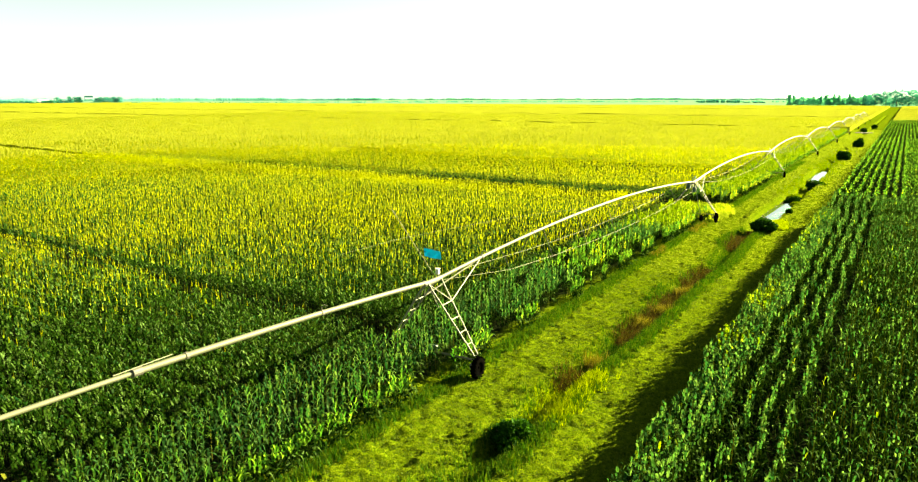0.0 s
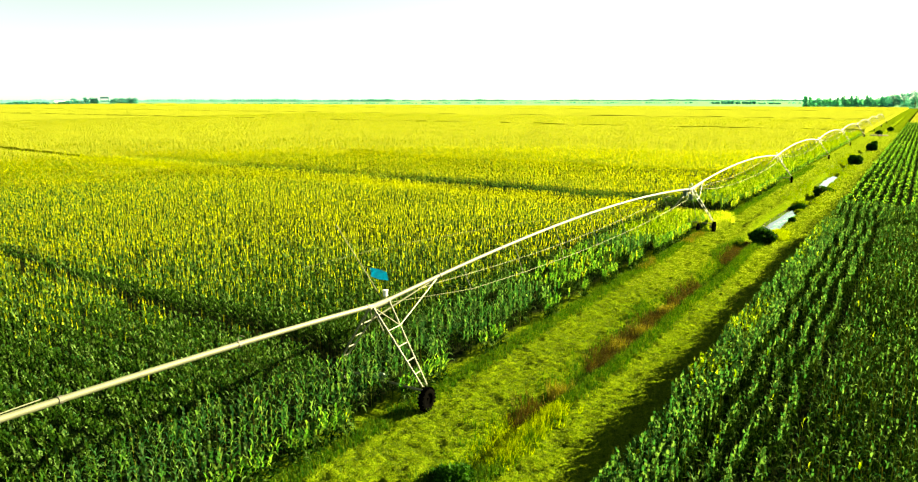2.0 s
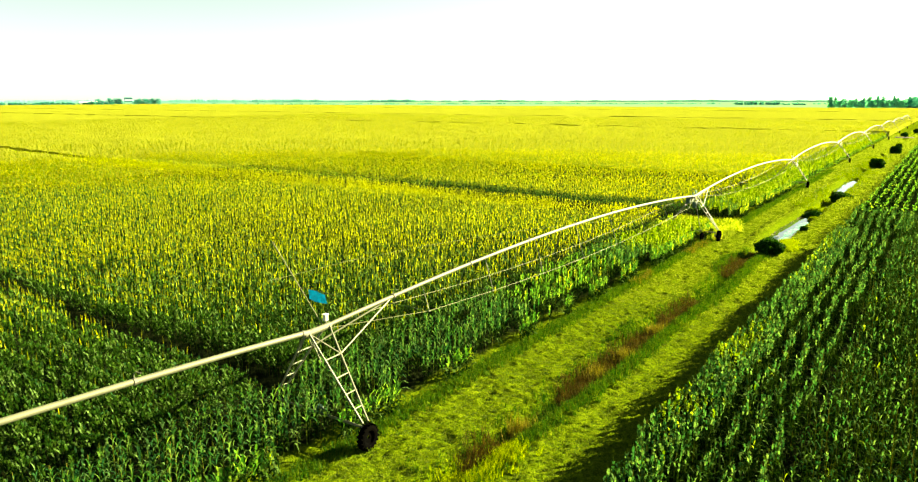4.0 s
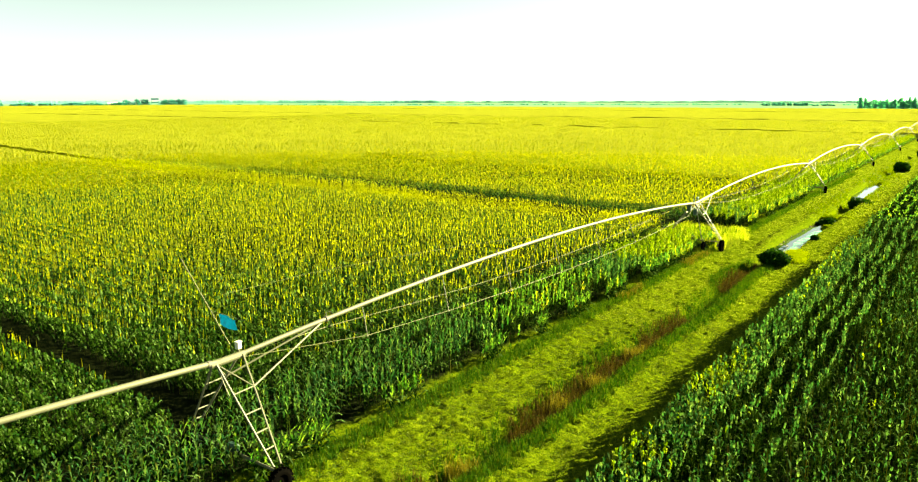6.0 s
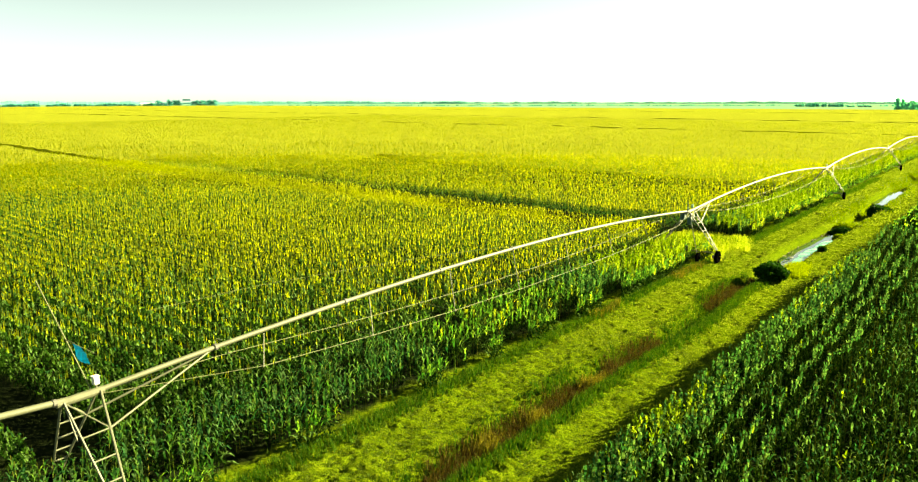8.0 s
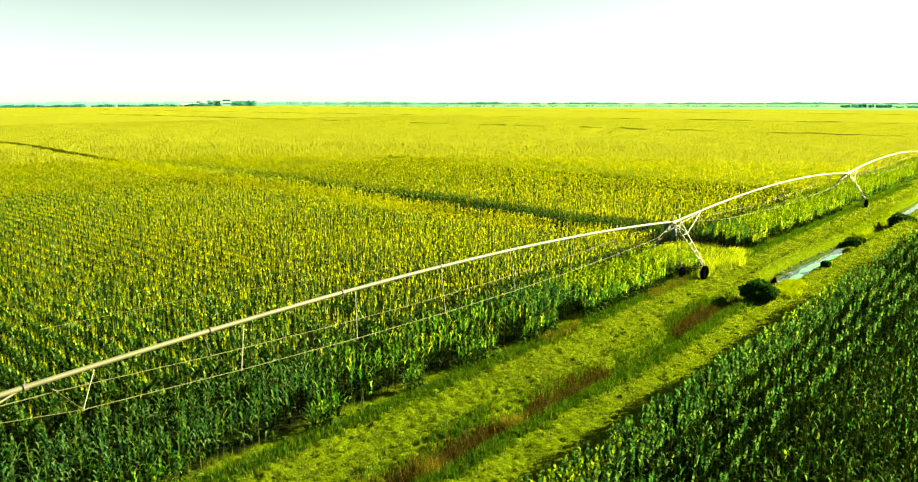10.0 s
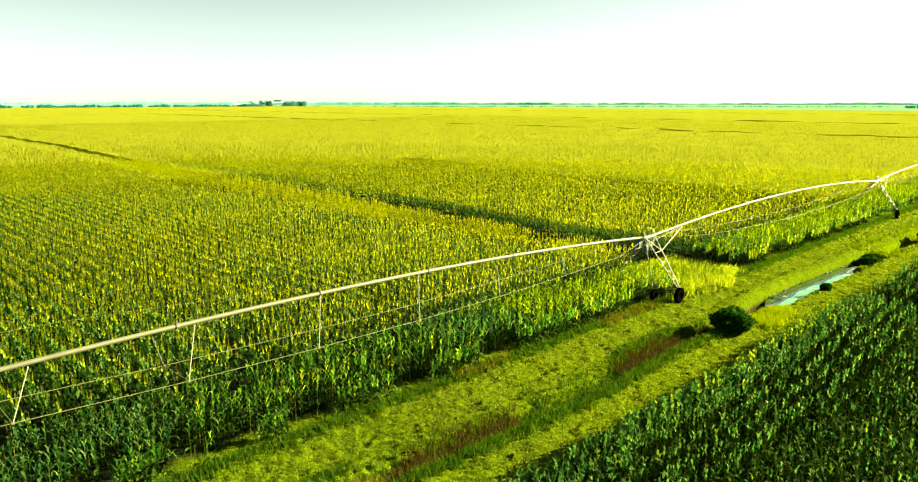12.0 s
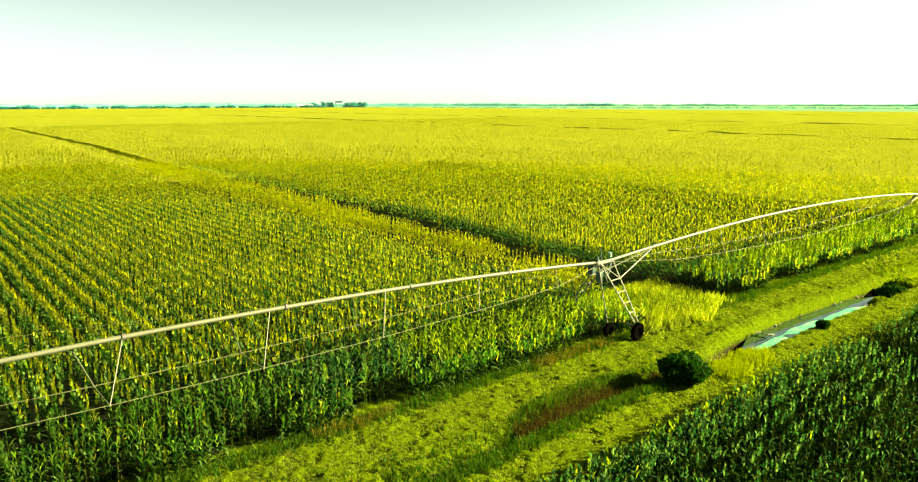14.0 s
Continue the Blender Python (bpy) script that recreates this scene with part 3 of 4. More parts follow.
def lane_wall(x):
    """Southern face of the northern block of maize, along the access lane."""
    return np.interp(-x, [25, 36, 47, 63, 80, 95, 143, 206, 307, 450], [95.8, 96.6, 97.3, 98.6, 99.7, 100.4, 101.0, 102.2, 105.0, 109.5])


def lane_width(x):
    return np.interp(-x, [30, 60, 100, 160, 300], [4.0, 3.6, 2.4, 1.2, 0.7])


def lane_rut(x):
    return np.interp(-x, [33, 50, 72, 112, 185, 259, 420], [88.9, 88.8, 88.4, 88.8, 93.0, 97.5, 105.0])


def keeps_clear(x, y):
    """True where wheel tracks, lanes and bare spots leave no maize."""
    out = np.zeros(len(x), bool)
    west = x < -19
    lane = west & (x < -24.5)
    out |= lane & (np.abs(y - np.interp(-x, [25, 40, 50, 60, 70, 90], [33.1, 33.0, 33.8, 34.8, 35.8, 37.8])) < 0.75)
    for t in TOWERS[3:]:
        out |= lane & (np.abs(y - track_y(t, x) - 0.2) < 0.55)
    gap = lane_wall(x) - y
    out |= west & (x < -22.0) & (gap > 0) & (gap < lane_width(x) + 0.8 * patch_noise(x * 2.1, y * 0.5 + x * 0.7))
    out |= west & (x < -34) & (np.abs(y - lane_rut(x)) < 1.3)
    for t in TOWERS[1:4]:
        for s in (-1, 1):
            out |= (np.abs(x - PIPE_X - s * WHEEL_OUT) < 0.5) & (np.abs(y - t) < 0.8)
    for hx, hy, r in ((-24, 53.3, 0.9), (-27.7, 52.1, 0.8), (-20.3, 49.5, 0.8), (-23.3, 45.2, 0.8), (-29.5, 56.2, 0.9), (-20.9, 37.5, 0.9), (-25.5, 54.6, 0.7),
                      (-21.3, 34.2, 0.7), (-25.5, 95.0, 2.0), (-20.4, 61.5, 0.6), (-21.5, 70.5, 0.7), (-22.8, 95.6, 1.5), (-20.2, 83.3, 0.8)):
        out |= (x - hx) ** 2 + (y - hy) ** 2 < r * r
    out |= west & (x > -26.5) & (y > 86.6 + 0.4 * np.sin(3 * x)) & (y < 96.2 + 0.5 * np.sin(2 * x))
    out |= west & (np.abs(y - 318.7) < 3.4)
    out |= (x > -9.5) & (np.abs(y - 90.2) < 0.9)
    return out


def patch_noise(x, y):
    return (np.sin(x * 0.23 + 1.3 * np.sin(y * 0.11)) + np.sin(y * 0.31 + 1.7 * np.sin(x * 0.09 + 2))) * 0.5


def plants(x0, x1, y0, y1, along, step, gap=0.0, outer=False):
    """Places on rows that run along 'x' or 'y'."""
    a0, a1, b0, b1 = (x0, x1, y0, y1) if along == "x" else (y0, y1, x0, x1)
    rows = np.arange(b0, b1, gap or (ROW if x1 < -15 else ROW_EAST))
    steps = np.arange(a0, a1, step)
    A, B = np.meshgrid(steps, rows)
    A = A + rng.uniform(-0.45, 0.45, A.shape) * step
    B = B + rng.normal(0, 0.035 if x1 < -15 else 0.09, B.shape)
    if x0 > -15:
        B = B + 0.12 * np.sin(A * 0.7 + B) + 0.08 * np.sin(A * 1.9 + 3 * B)
    x, y = (A.ravel(), B.ravel()) if along == "x" else (B.ravel(), A.ravel())
    inner = (y > np.minimum(0.5 * np.abs(x) - 4, 43 + 0.125 * np.abs(x))) & (y > 14)
    keep = (rng.random(len(x)) > 0.07) & (inner != outer)
    keep &= ~keeps_clear(x, y)
    keep &= ~((x > MAIZE_WEST - 2) & (x < -15) & (x > MAIZE_WEST - 0.25 - 0.55 * patch_noise(y * 2.1, y * 3.3 + 5)))
    return x[keep], y[keep], np.full(keep.sum(), 0.0 if along == "x" else np.pi / 2)


def low_strip(x, y):
    """The stunted, yellowing strip between the wheel rut and the lane."""
    return (x < -27) & (x > -190) & (y > lane_rut(x) - 0.4) & (y < lane_wall(x) + 0.05)


def yellow_share(x, y):
    """Share of plants with yellower top leaves: olive drifts, plus sunlight painted by place."""
    edge = (x > -25.2) & (x < -19)
    west = np.where(edge, np.clip((y - 50) / 60, 0, 0.5), 0.85 - 0.6 * np.clip((-40 - x) / 60, 0, 1)) + 0.25 * patch_noise(x * 0.4, y * 0.4)
    east = 0.02 + 0.75 * (x < -7.6) * np.maximum(np.exp(-((y - 48.5) / 3.0) ** 2), np.exp(-((y - 38.9) / 1.2) ** 2)) + 0.6 * (x < -7.9) * np.exp(-((y - 77) / 9.0) ** 2)
    return np.clip(np.where(x > -10, east, west), 0.02, 0.95)


def maize(x, y, row, leaves, cuts, width, tassels, stalk, top=0.8, spike=0.016, tall=1.0, reach=(0.95, 0.55), bend=1.0, turn=0.2, uneven=0.06, crest=0.75, foot=0.16, long=0.72):
    """Plants with arching leaves in alternate ranks, a tassel of thin spikes and a stalk; cuts: places along a leaf."""
    n = len(x)
    h = (2.02 + np.where(x > -10, 0.22, 0.12) * patch_noise(x * 1.3, y) + rng.normal(0, uneven, n)) * tall
    strip = low_strip(x, y)
    h = np.where(strip, 0.85 * h, h)
    face = row + np.pi * rng.integers(0, 2, n) + rng.normal(0, turn, n)
    lean = rng.normal(0, 0.025, (n, 2))
    yellow_top = (rng.random(n) < yellow_share(x, y)) | strip
    V, Fc, M = [], [], []
    base = 0
    s = np.array(cuts)
    ns = len(s)
    for k in range(leaves):
        f = (k + 0.6) / leaves
        z0 = h * (foot + (0.9 - foot) * f)
        az = face + np.pi * k + rng.normal(0, 0.1, n)
        ln = long * (0.62 + 0.42 * np.sin(np.pi * min(f + 0.12, 1.0))) * rng.uniform(0.8, 1.2, n) * (1.0 if f < 0.85 else crest)
        up = (1.0 + 0.45 * f) + rng.normal(0, 0.12, n)
        droop = rng.uniform(0.35, 1.1, n) * (1.2 - 0.5 * f) * bend
        r = (reach[0] if f < 0.55 else reach[1]) * ln[:, None] * (np.cos(np.minimum(up, 1.45))[:, None] * s + 0.26 * s ** 2)
        z = z0[:, None] + ln[:, None] * (np.sin(np.minimum(up, 1.45))[:, None] * s - droop[:, None] * s ** 2.2)
        cx = x[:, None] + lean[:, :1] * z + r * np.cos(az)[:, None]
        cy = y[:, None] + lean[:, 1:] * z + r * np.sin(az)[:, None]
        tw = rng.uniform(-0.9, 0.9, n)[:, None] * s
        wd = width * rng.uniform(0.8, 1.25, n)[:, None] * (0.55 + 1.8 * s - 2.3 * s ** 2).clip(0.02, None)[None]
        ox, oy, oz = -np.sin(az)[:, None] * np.cos(tw) * wd, np.cos(az)[:, None] * np.cos(tw) * wd, np.sin(tw) * wd
        P = np.empty((n, 2 * ns - 1, 3), np.float32)
        for i in range(ns - 1):
            P[:, 2 * i] = np.stack([cx[:, i] - ox[:, i], cy[:, i] - oy[:, i], z[:, i] - oz[:, i]], 1)
            P[:, 2 * i + 1] = np.stack([cx[:, i] + ox[:, i], cy[:, i] + oy[:, i], z[:, i] + oz[:, i]], 1)
        P[:, -1] = np.stack([cx[:, -1], cy[:, -1], z[:, -1]], 1)
        tri = [(2 * i, 2 * i + 1, 2 * i + 2) if q == 0 else (2 * i + 1, 2 * i + 3, 2 * i + 2) for i in range(ns - 2) for q in (0, 1)] + [(2 * ns - 4, 2 * ns - 3, 2 * ns - 2)]
        m = P.shape[1]
        Fc.append((base + np.arange(n)[:, None, None] * m + np.array(tri)[None]).reshape(-1, 3))
        M.append(np.repeat(np.where(strip, 5, np.where(yellow_top, 4, 3)) if f > top else np.where(strip, 5, 0), len(tri)).astype(np.int32))
        V.append(P.reshape(-1, 3))
        base += n * m
    for k in range(tassels):
        az = face + k * 2.4 + rng.normal(0, 0.4, n)
        out = rng.uniform(0.05, 0.2, n) if k else np.full(n, 0.02)
        tz, tip = h * 0.93, h + rng.uniform(0.16, 0.34, n)
        wv = spike
        P = np.empty((n, 3, 3), np.float32)
        bx, by = x + lean[:, 0] * h, y + lean[:, 1] * h
        P[:, 0] = np.stack([bx - wv * np.sin(az), by + wv * np.cos(az), tz], 1)
        P[:, 1] = np.stack([bx + wv * np.sin(az), by - wv * np.cos(az), tz], 1)
        P[:, 2] = np.stack([bx + out * np.cos(az), by + out * np.sin(az), tip], 1)
        Fc.append((base + np.arange(n)[:, None] * 3 + np.arange(3)[None]).reshape(-1, 3))
        M.append(np.ones(n, np.int32))
        V.append(P.reshape(-1, 3))
        base += 3 * n
    if stalk:
        P = np.empty((n, 4, 3), np.float32)
        for i, (sx, t) in enumerate(((-0.017, 0), (0.017, 0), (0.01, 1), (-0.01, 1))):
            P[:, i] = np.stack([x + sx * np.cos(face) + lean[:, 0] * h * t, y + sx * np.sin(face) + lean[:, 1] * h * t, h * t], 1)
        for tri in ((0, 1, 2), (0, 2, 3)):
            Fc.append(base + np.arange(n)[:, None] * 4 + np.array(tri)[None])
            M.append(np.full(n, 2, np.int32))
        V.append(P.reshape(-1, 3))
    return np.concatenate(V), np.concatenate(Fc), np.concatenate(M)


def maize_block(name, label, pts, leaf_mats, *args, **kw):
    """leaf_mats: low leaves, mostly shade-dark, top leaves, yellower top leaves, tassels."""
    x, y, row = (np.concatenate(c) for c in zip(*pts))
    v, f, m = maize(x, y, row, *args, **kw)
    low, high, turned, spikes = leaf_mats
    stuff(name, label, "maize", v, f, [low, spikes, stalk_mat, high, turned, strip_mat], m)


NEAR, MID = (0, 0.3, 0.68, 1.0), (0, 0.5, 1.0)


def band(pts, near, far):
    """The plants between two distances from the machine's end, with ragged limits."""
    x, y, row = pts
    d = np.hypot(x + 8, y - 10) + rng.normal(0, 5, len(x))
    k = (d >= near) & (d < far)
    return x[k], y[k], row[k]


SPLIT = 52
# Near bands are coloured shade-dark, farther ones like the sunlit tops seen at grazing.
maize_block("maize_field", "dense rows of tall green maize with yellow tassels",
            [band(plants(-90, MAIZE_WEST - 5.2, 14, 96, "x", STEP), 0, 38)], (shaded_leaf_mat, shade_mat, flag_mat, tassel_mat), 9, NEAR, 0.05, 0, True, top=0.88, reach=(0.85, 0.75), bend=1.15, turn=0.15, uneven=0.09, crest=0.6, long=0.82)
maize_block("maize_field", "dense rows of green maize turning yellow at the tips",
            [band(plants(-90, MAIZE_WEST - 5.2, 14, 96, "x", STEP), 38, SPLIT)], (shaded_leaf_mat, flag_mat, sunlit_leaf_mat, tassel_mat), 7, NEAR, 0.055, 2, False, top=0.81, spike=0.015, reach=(0.8, 0.7), bend=1.15, turn=0.12, uneven=0.08, crest=0.6, long=0.8)
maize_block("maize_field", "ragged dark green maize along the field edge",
            [plants(MAIZE_WEST - 4.6, MAIZE_WEST, 14, 50, "y", 0.19)], (shaded_leaf_mat, shade_mat, flag_mat, tassel_mat), 9, NEAR, 0.046, 0, True, top=0.5, reach=(0.85, 0.75), bend=1.0, turn=0.9, uneven=0.16, long=0.78)
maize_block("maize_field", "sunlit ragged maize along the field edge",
            [plants(MAIZE_WEST - 4.6, MAIZE_WEST, 50, 64, "y", 0.19)], (shaded_leaf_mat, flag_mat, olive_mat, tassel_mat), 9, NEAR, 0.046, 0, True, top=0.62, reach=(0.85, 0.75), bend=1.0, turn=0.9, uneven=0.16, long=0.78)
maize_block("maize_field", "ragged olive maize along the field edge, leaf colour lightened for sunlight",
            [plants(MAIZE_WEST - 4.6, MAIZE_WEST, 70.5, 96, "y", 0.19), plants(MAIZE_WEST - 4.6, MAIZE_WEST, 105, 130, "y", 0.19), plants(MAIZE_WEST - 6.5, MAIZE_WEST, 130, 310, "y", 0.4)], (flag_mat, sunlit_leaf_mat, sunlit_leaf_mat, tassel_mat), 9, NEAR, 0.046, 0, True, top=0.5, reach=(0.85, 0.75), bend=1.0, turn=0.9, uneven=0.16, long=0.78)
maize_block("maize_field", "lush dark green maize on the field edge",
            [plants(MAIZE_WEST - 4.6, MAIZE_WEST, 64, 70.5, "y", 0.17), plants(MAIZE_WEST - 4.6, MAIZE_WEST, 96, 105, "y", 0.17)], (shaded_leaf_mat, shade_mat, sunlit_leaf_mat, tassel_mat), 9, NEAR, 0.052, 0, True, top=0.4, reach=(0.85, 0.75), bend=1.0, turn=0.9, uneven=0.16, long=0.8)
maize_block("maize_field", "leafy outermost maize hanging over the verge",
            [plants(MAIZE_WEST - 0.3, MAIZE_WEST + 0.25, 14, 130, "y", 0.08)], (shaded_leaf_mat, flag_mat, olive_mat, tassel_mat), 8, NEAR, 0.05, 0, False, top=0.45, tall=0.72, reach=(0.9, 0.8), bend=1.0, turn=1.2, uneven=0.3, foot=0.02, long=0.75)
maize_block("maize_field", "dense outer rows of maize that shade the verge",
            [plants(MAIZE_EAST, MAIZE_EAST + 1.3, 19, 88.5, "y", 0.1, 0.4)], (shaded_leaf_mat, shade_mat, sunlit_leaf_mat, tassel_mat), 12, NEAR, 0.058, 0, True, top=0.74, tall=1.08, reach=(0.75, 0.7), bend=1.0, turn=1.3, uneven=0.13, foot=0.05, long=0.7)
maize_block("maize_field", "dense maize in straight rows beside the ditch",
            [plants(MAIZE_EAST + 1.56, -3.8, 19, 89, "y", 0.15), plants(-3.75, 2.4, 19, 102.6, "x", 0.2), plants(MAIZE_EAST + 0.3, -3.1, 91.4, 102.6, "y", 0.16)], (shaded_leaf_mat, shade_mat, sunlit_leaf_mat, tassel_mat), 9, NEAR, 0.042, 0, True, top=0.78, tall=1.08, reach=(0.9, 0.8), bend=1.2, turn=0.8, uneven=0.14, foot=0.08, long=0.74)
middle = band(plants(-130, MAIZE_WEST - 5.2, 18, 130, "x", 0.22), SPLIT, 108)
# Rows marked deep take the dark low leaves, painting shade into their gaps.
deep = (middle[0] + rng.normal(0, 5, len(middle[0])) < -50) | (np.hypot(middle[0] + 8, middle[1] - 10) + rng.normal(0, 3, len(middle[0])) < 68)
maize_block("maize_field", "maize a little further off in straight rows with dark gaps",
            [[c[deep] for c in middle]], (shaded_leaf_mat, flag_mat, olive_mat, tassel_mat), 5, MID, 0.062, 3, False, top=0.62, spike=0.019, reach=(0.8, 0.7), bend=1.1, turn=0.1, uneven=0.08, crest=0.6, long=0.8)
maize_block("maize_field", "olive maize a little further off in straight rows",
            [[c[~deep] for c in middle]], (flag_mat, sunlit_leaf_mat, olive_mat, tassel_mat), 5, MID, 0.062, 3, False, top=0.62, spike=0.019, reach=(0.8, 0.7), bend=1.1, turn=0.1, uneven=0.08, crest=0.6, long=0.8)
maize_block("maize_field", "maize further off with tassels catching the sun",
            [band(plants(-160, MAIZE_WEST - 5.2, 30, 190, "x", 0.46), 108, 172)], (sunlit_leaf_mat, mid_mat, mid_mat, mid_mat), 4, MID, 0.085, 3, False, top=0.55, spike=0.028, reach=(1.0, 0.9), uneven=0.12)
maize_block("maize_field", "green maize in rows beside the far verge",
            [plants(MAIZE_EAST + 0.3, -1.0, 102.6, 240, "y", 0.24, 1.0), plants(-1.0, 3.0, 102.6, 240, "x", 0.24), plants(MAIZE_EAST + 0.3, 3.0, 240, 430, "y", 0.6, 1.0)], (shaded_leaf_mat, flag_mat, olive_mat, tassel_mat), 5, MID, 0.075, 0, False, top=0.8, reach=(1.0, 0.9), turn=0.7, uneven=0.2)
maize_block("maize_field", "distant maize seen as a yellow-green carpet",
            [band(plants(-420, MAIZE_WEST, 40, 440, "x", 1.9), 168, 600)], (shaded_leaf_mat, far_mat, far_mat, far_mat), 2, (0, 0.55, 1.0), 0.14, 2, False, top=0.0, spike=0.06, uneven=0.15)


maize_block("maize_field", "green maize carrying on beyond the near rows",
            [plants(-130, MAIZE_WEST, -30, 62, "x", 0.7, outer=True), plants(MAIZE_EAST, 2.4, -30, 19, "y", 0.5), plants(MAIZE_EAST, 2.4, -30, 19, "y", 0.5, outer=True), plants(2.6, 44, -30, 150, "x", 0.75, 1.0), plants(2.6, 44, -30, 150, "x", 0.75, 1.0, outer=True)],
            (shaded_leaf_mat, flag_mat, olive_mat, tassel_mat), 4, MID, 0.09, 0, False, top=0.5, reach=(1.0, 0.9), turn=0.5, uneven=0.15)


def canopy(blocks):
    """The closed crop surface: uneven tops with sides down to the soil, in blocks parted by lanes."""
    V, Fq, base = [], [], 0
    for x0, x1, y0, y1, cell, top in blocks:
        cx = np.linspace(x0, x1, max(2, int((x1 - x0) / cell) + 1))
        lo = lane_wall(cx) if y0 == "lane" else np.full(len(cx), float(y0))
        hi = lane_wall(cx) - 2.6 if y1 == "lane" else np.full(len(cx), float(y1))
        f = np.linspace(0, 1, max(2, int((hi - lo).mean() / cell) + 1))
        X, Y = np.repeat(cx[None], len(f), 0), lo[None] + (hi - lo)[None] * f[:, None]
        d = np.hypot(X + 8, Y - 10)
        rise = np.clip((d - 160) / 70, 0, 1) if top <= 1.82 and cell < 3.5 and x1 < 0 else 1.0
        Z = (top + rng.normal(0, 0.14, X.shape) + 0.12 * patch_noise(X, Y)) * (0.25 + 0.75 * rise)
        a, b = len(f), len(cx)
        v = np.stack([X, Y, Z], -1)
        edge = np.concatenate([v[0], v[1:, -1], v[-1, -2::-1], v[-2:0:-1, 0]])
        low = edge.copy()
        low[:, 2] = 0
        idx = np.arange(a * b).reshape(a, b)
        ring_i = np.concatenate([idx[0], idx[1:, -1], idx[-1, -2::-1], idx[-2:0:-1, 0]])
        q = np.stack([idx[:-1, :-1], idx[:-1, 1:], idx[1:, 1:], idx[1:, :-1]], -1).reshape(-1, 4)
        r = np.arange(len(ring_i))
        sides = np.stack([ring_i, a * b + r, a * b + (r + 1) % len(r), np.roll(ring_i, -1)], 1)
        V += [v.reshape(-1, 3), low]
        Fq += [q + base, sides + base]
        base += a * b + len(low)
    stuff("maize_carpet", "yellow-green maize spreading flat to the horizon", "maize", np.concatenate(V), np.concatenate(Fq), [canopy_mat])


canopy([(-420, -126, 40, "lane", 2.5, 1.8), (-420, -126, "lane", 315.3, 3.0, 1.82), (-126, MAIZE_WEST - 6.0, 150, 315.3, 2.5, 1.8),
        (-714, MAIZE_WEST - 0.6, 322.1, 470, 4.0, 1.8), (-1500, MAIZE_WEST - 0.6, 476, 733, 10.0, 1.9), (-714, -422, 60, 315.3, 5.0, 1.75),
        (-1500, -722, 60, 470, 12.0, 1.85), (-1500, MAIZE_WEST - 0.6, 742, 1010, 16.0, 1.9),
        (3.2, 60, 241, 735, 6.0, 1.6), (MAIZE_EAST + 0.6, 3.2, 431, 735, 3.0, 1.6), (3.2, 60, 150, 240, 4.0, 1.55), (MAIZE_EAST + 0.6, 500, 743, 1000, 14.0, 1.7)])


# ---- verge grass and ditch weeds ----
def tufts(x, y, blades, height, width, splay):
    n = len(x)
    gz = ground_height(x, y)
    V, base = [], 0
    for k in range(blades):
        az = rng.uniform(0, 2 * np.pi, n)
        hh = height * rng.uniform(0.5, 1.3, n)
        out = splay * rng.uniform(0.2, 1.0, n) * hh
        jx, jy = rng.normal(0, 0.06, n) * (1 + height), rng.normal(0, 0.06, n) * (1 + height)
        w = width * rng.uniform(0.7, 1.3, n)
        P = np.empty((n, 3, 3), np.float32)
        P[:, 0] = np.stack([x + jx - w * np.sin(az), y + jy + w * np.cos(az), gz - 0.02], 1)
        P[:, 1] = np.stack([x + jx + w * np.sin(az), y + jy - w * np.cos(az), gz - 0.02], 1)
        P[:, 2] = np.stack([x + jx + out * np.cos(az), y + jy + out * np.sin(az), gz + hh], 1)
        V.append(P.reshape(-1, 3))
    v = np.concatenate(V)
    return v, np.arange(len(v)).reshape(-1, 3)


def scatter(n, x0, x1, y0, y1):
    return rng.uniform(x0, x1, n), rng.uniform(y0, y1, n)


def grass_patch(name, label, category, x, y, blades, height, width, splay, mat):
    v, f = tufts(x, y, blades, height, width, splay)
    stuff(name, label, category, v, f, [mat])


def dry(x, y):
    return (np.abs(x - DITCH_X - wander(y)) > 1.2) | ~(((y > 88.0) & (y < 109)) | ((y > 136) & (y < 156)))


# Past y 58 the blades' colour is brighter, standing in for sunlit glow.
for count, y0, y1, blades, tall, wide, mat in ((9000, -40, 21, 3, 0.07, 0.05, grass_mat), (26000, 20, 62, 4, 0.055, 0.022, grass_mat), (30000, 58, 116, 4, 0.06, 0.03, verge_mat),
                                              (16000, 114, 340, 4, 0.16, 0.08, verge_mat)):
    x, y = scatter(count, -20.3, -8.9, y0, y1)
    k = dry(x, y)
    grass_patch("grass", "short yellow-green verge grass", "grass", x[k], y[k], blades, tall, wide, 0.9, mat)


def ditch_side(n, y0, y1, off, spreading):
    y = rng.uniform(y0, y1, n)
    return DITCH_X + wander(y) + off + rng.normal(0, spreading, n), y


# brown weeds fill the dry bed, green ones line its eastern lip
x, y = ditch_side(6800, 33, 81, -0.1, 0.3)
k = patch_noise(x * 2, y * 1.5) > -0.35
grass_patch("weeds", "brown dry weeds filling the ditch", "weeds", x[k], y[k], 5, 0.5, 0.02, 0.55, dry_mat)
x, y = ditch_side(4600, 18, 82, 0.0, 0.5)
grass_patch("weeds", "dark green weeds in the shaded ditch", "weeds", x, y, 5, 0.36, 0.024, 0.6, bank_mat)
x, y = ditch_side(5200, 24, 84, 0.95, 0.3)
k = patch_noise(x * 1.7 + 4, y * 0.8) > -0.1
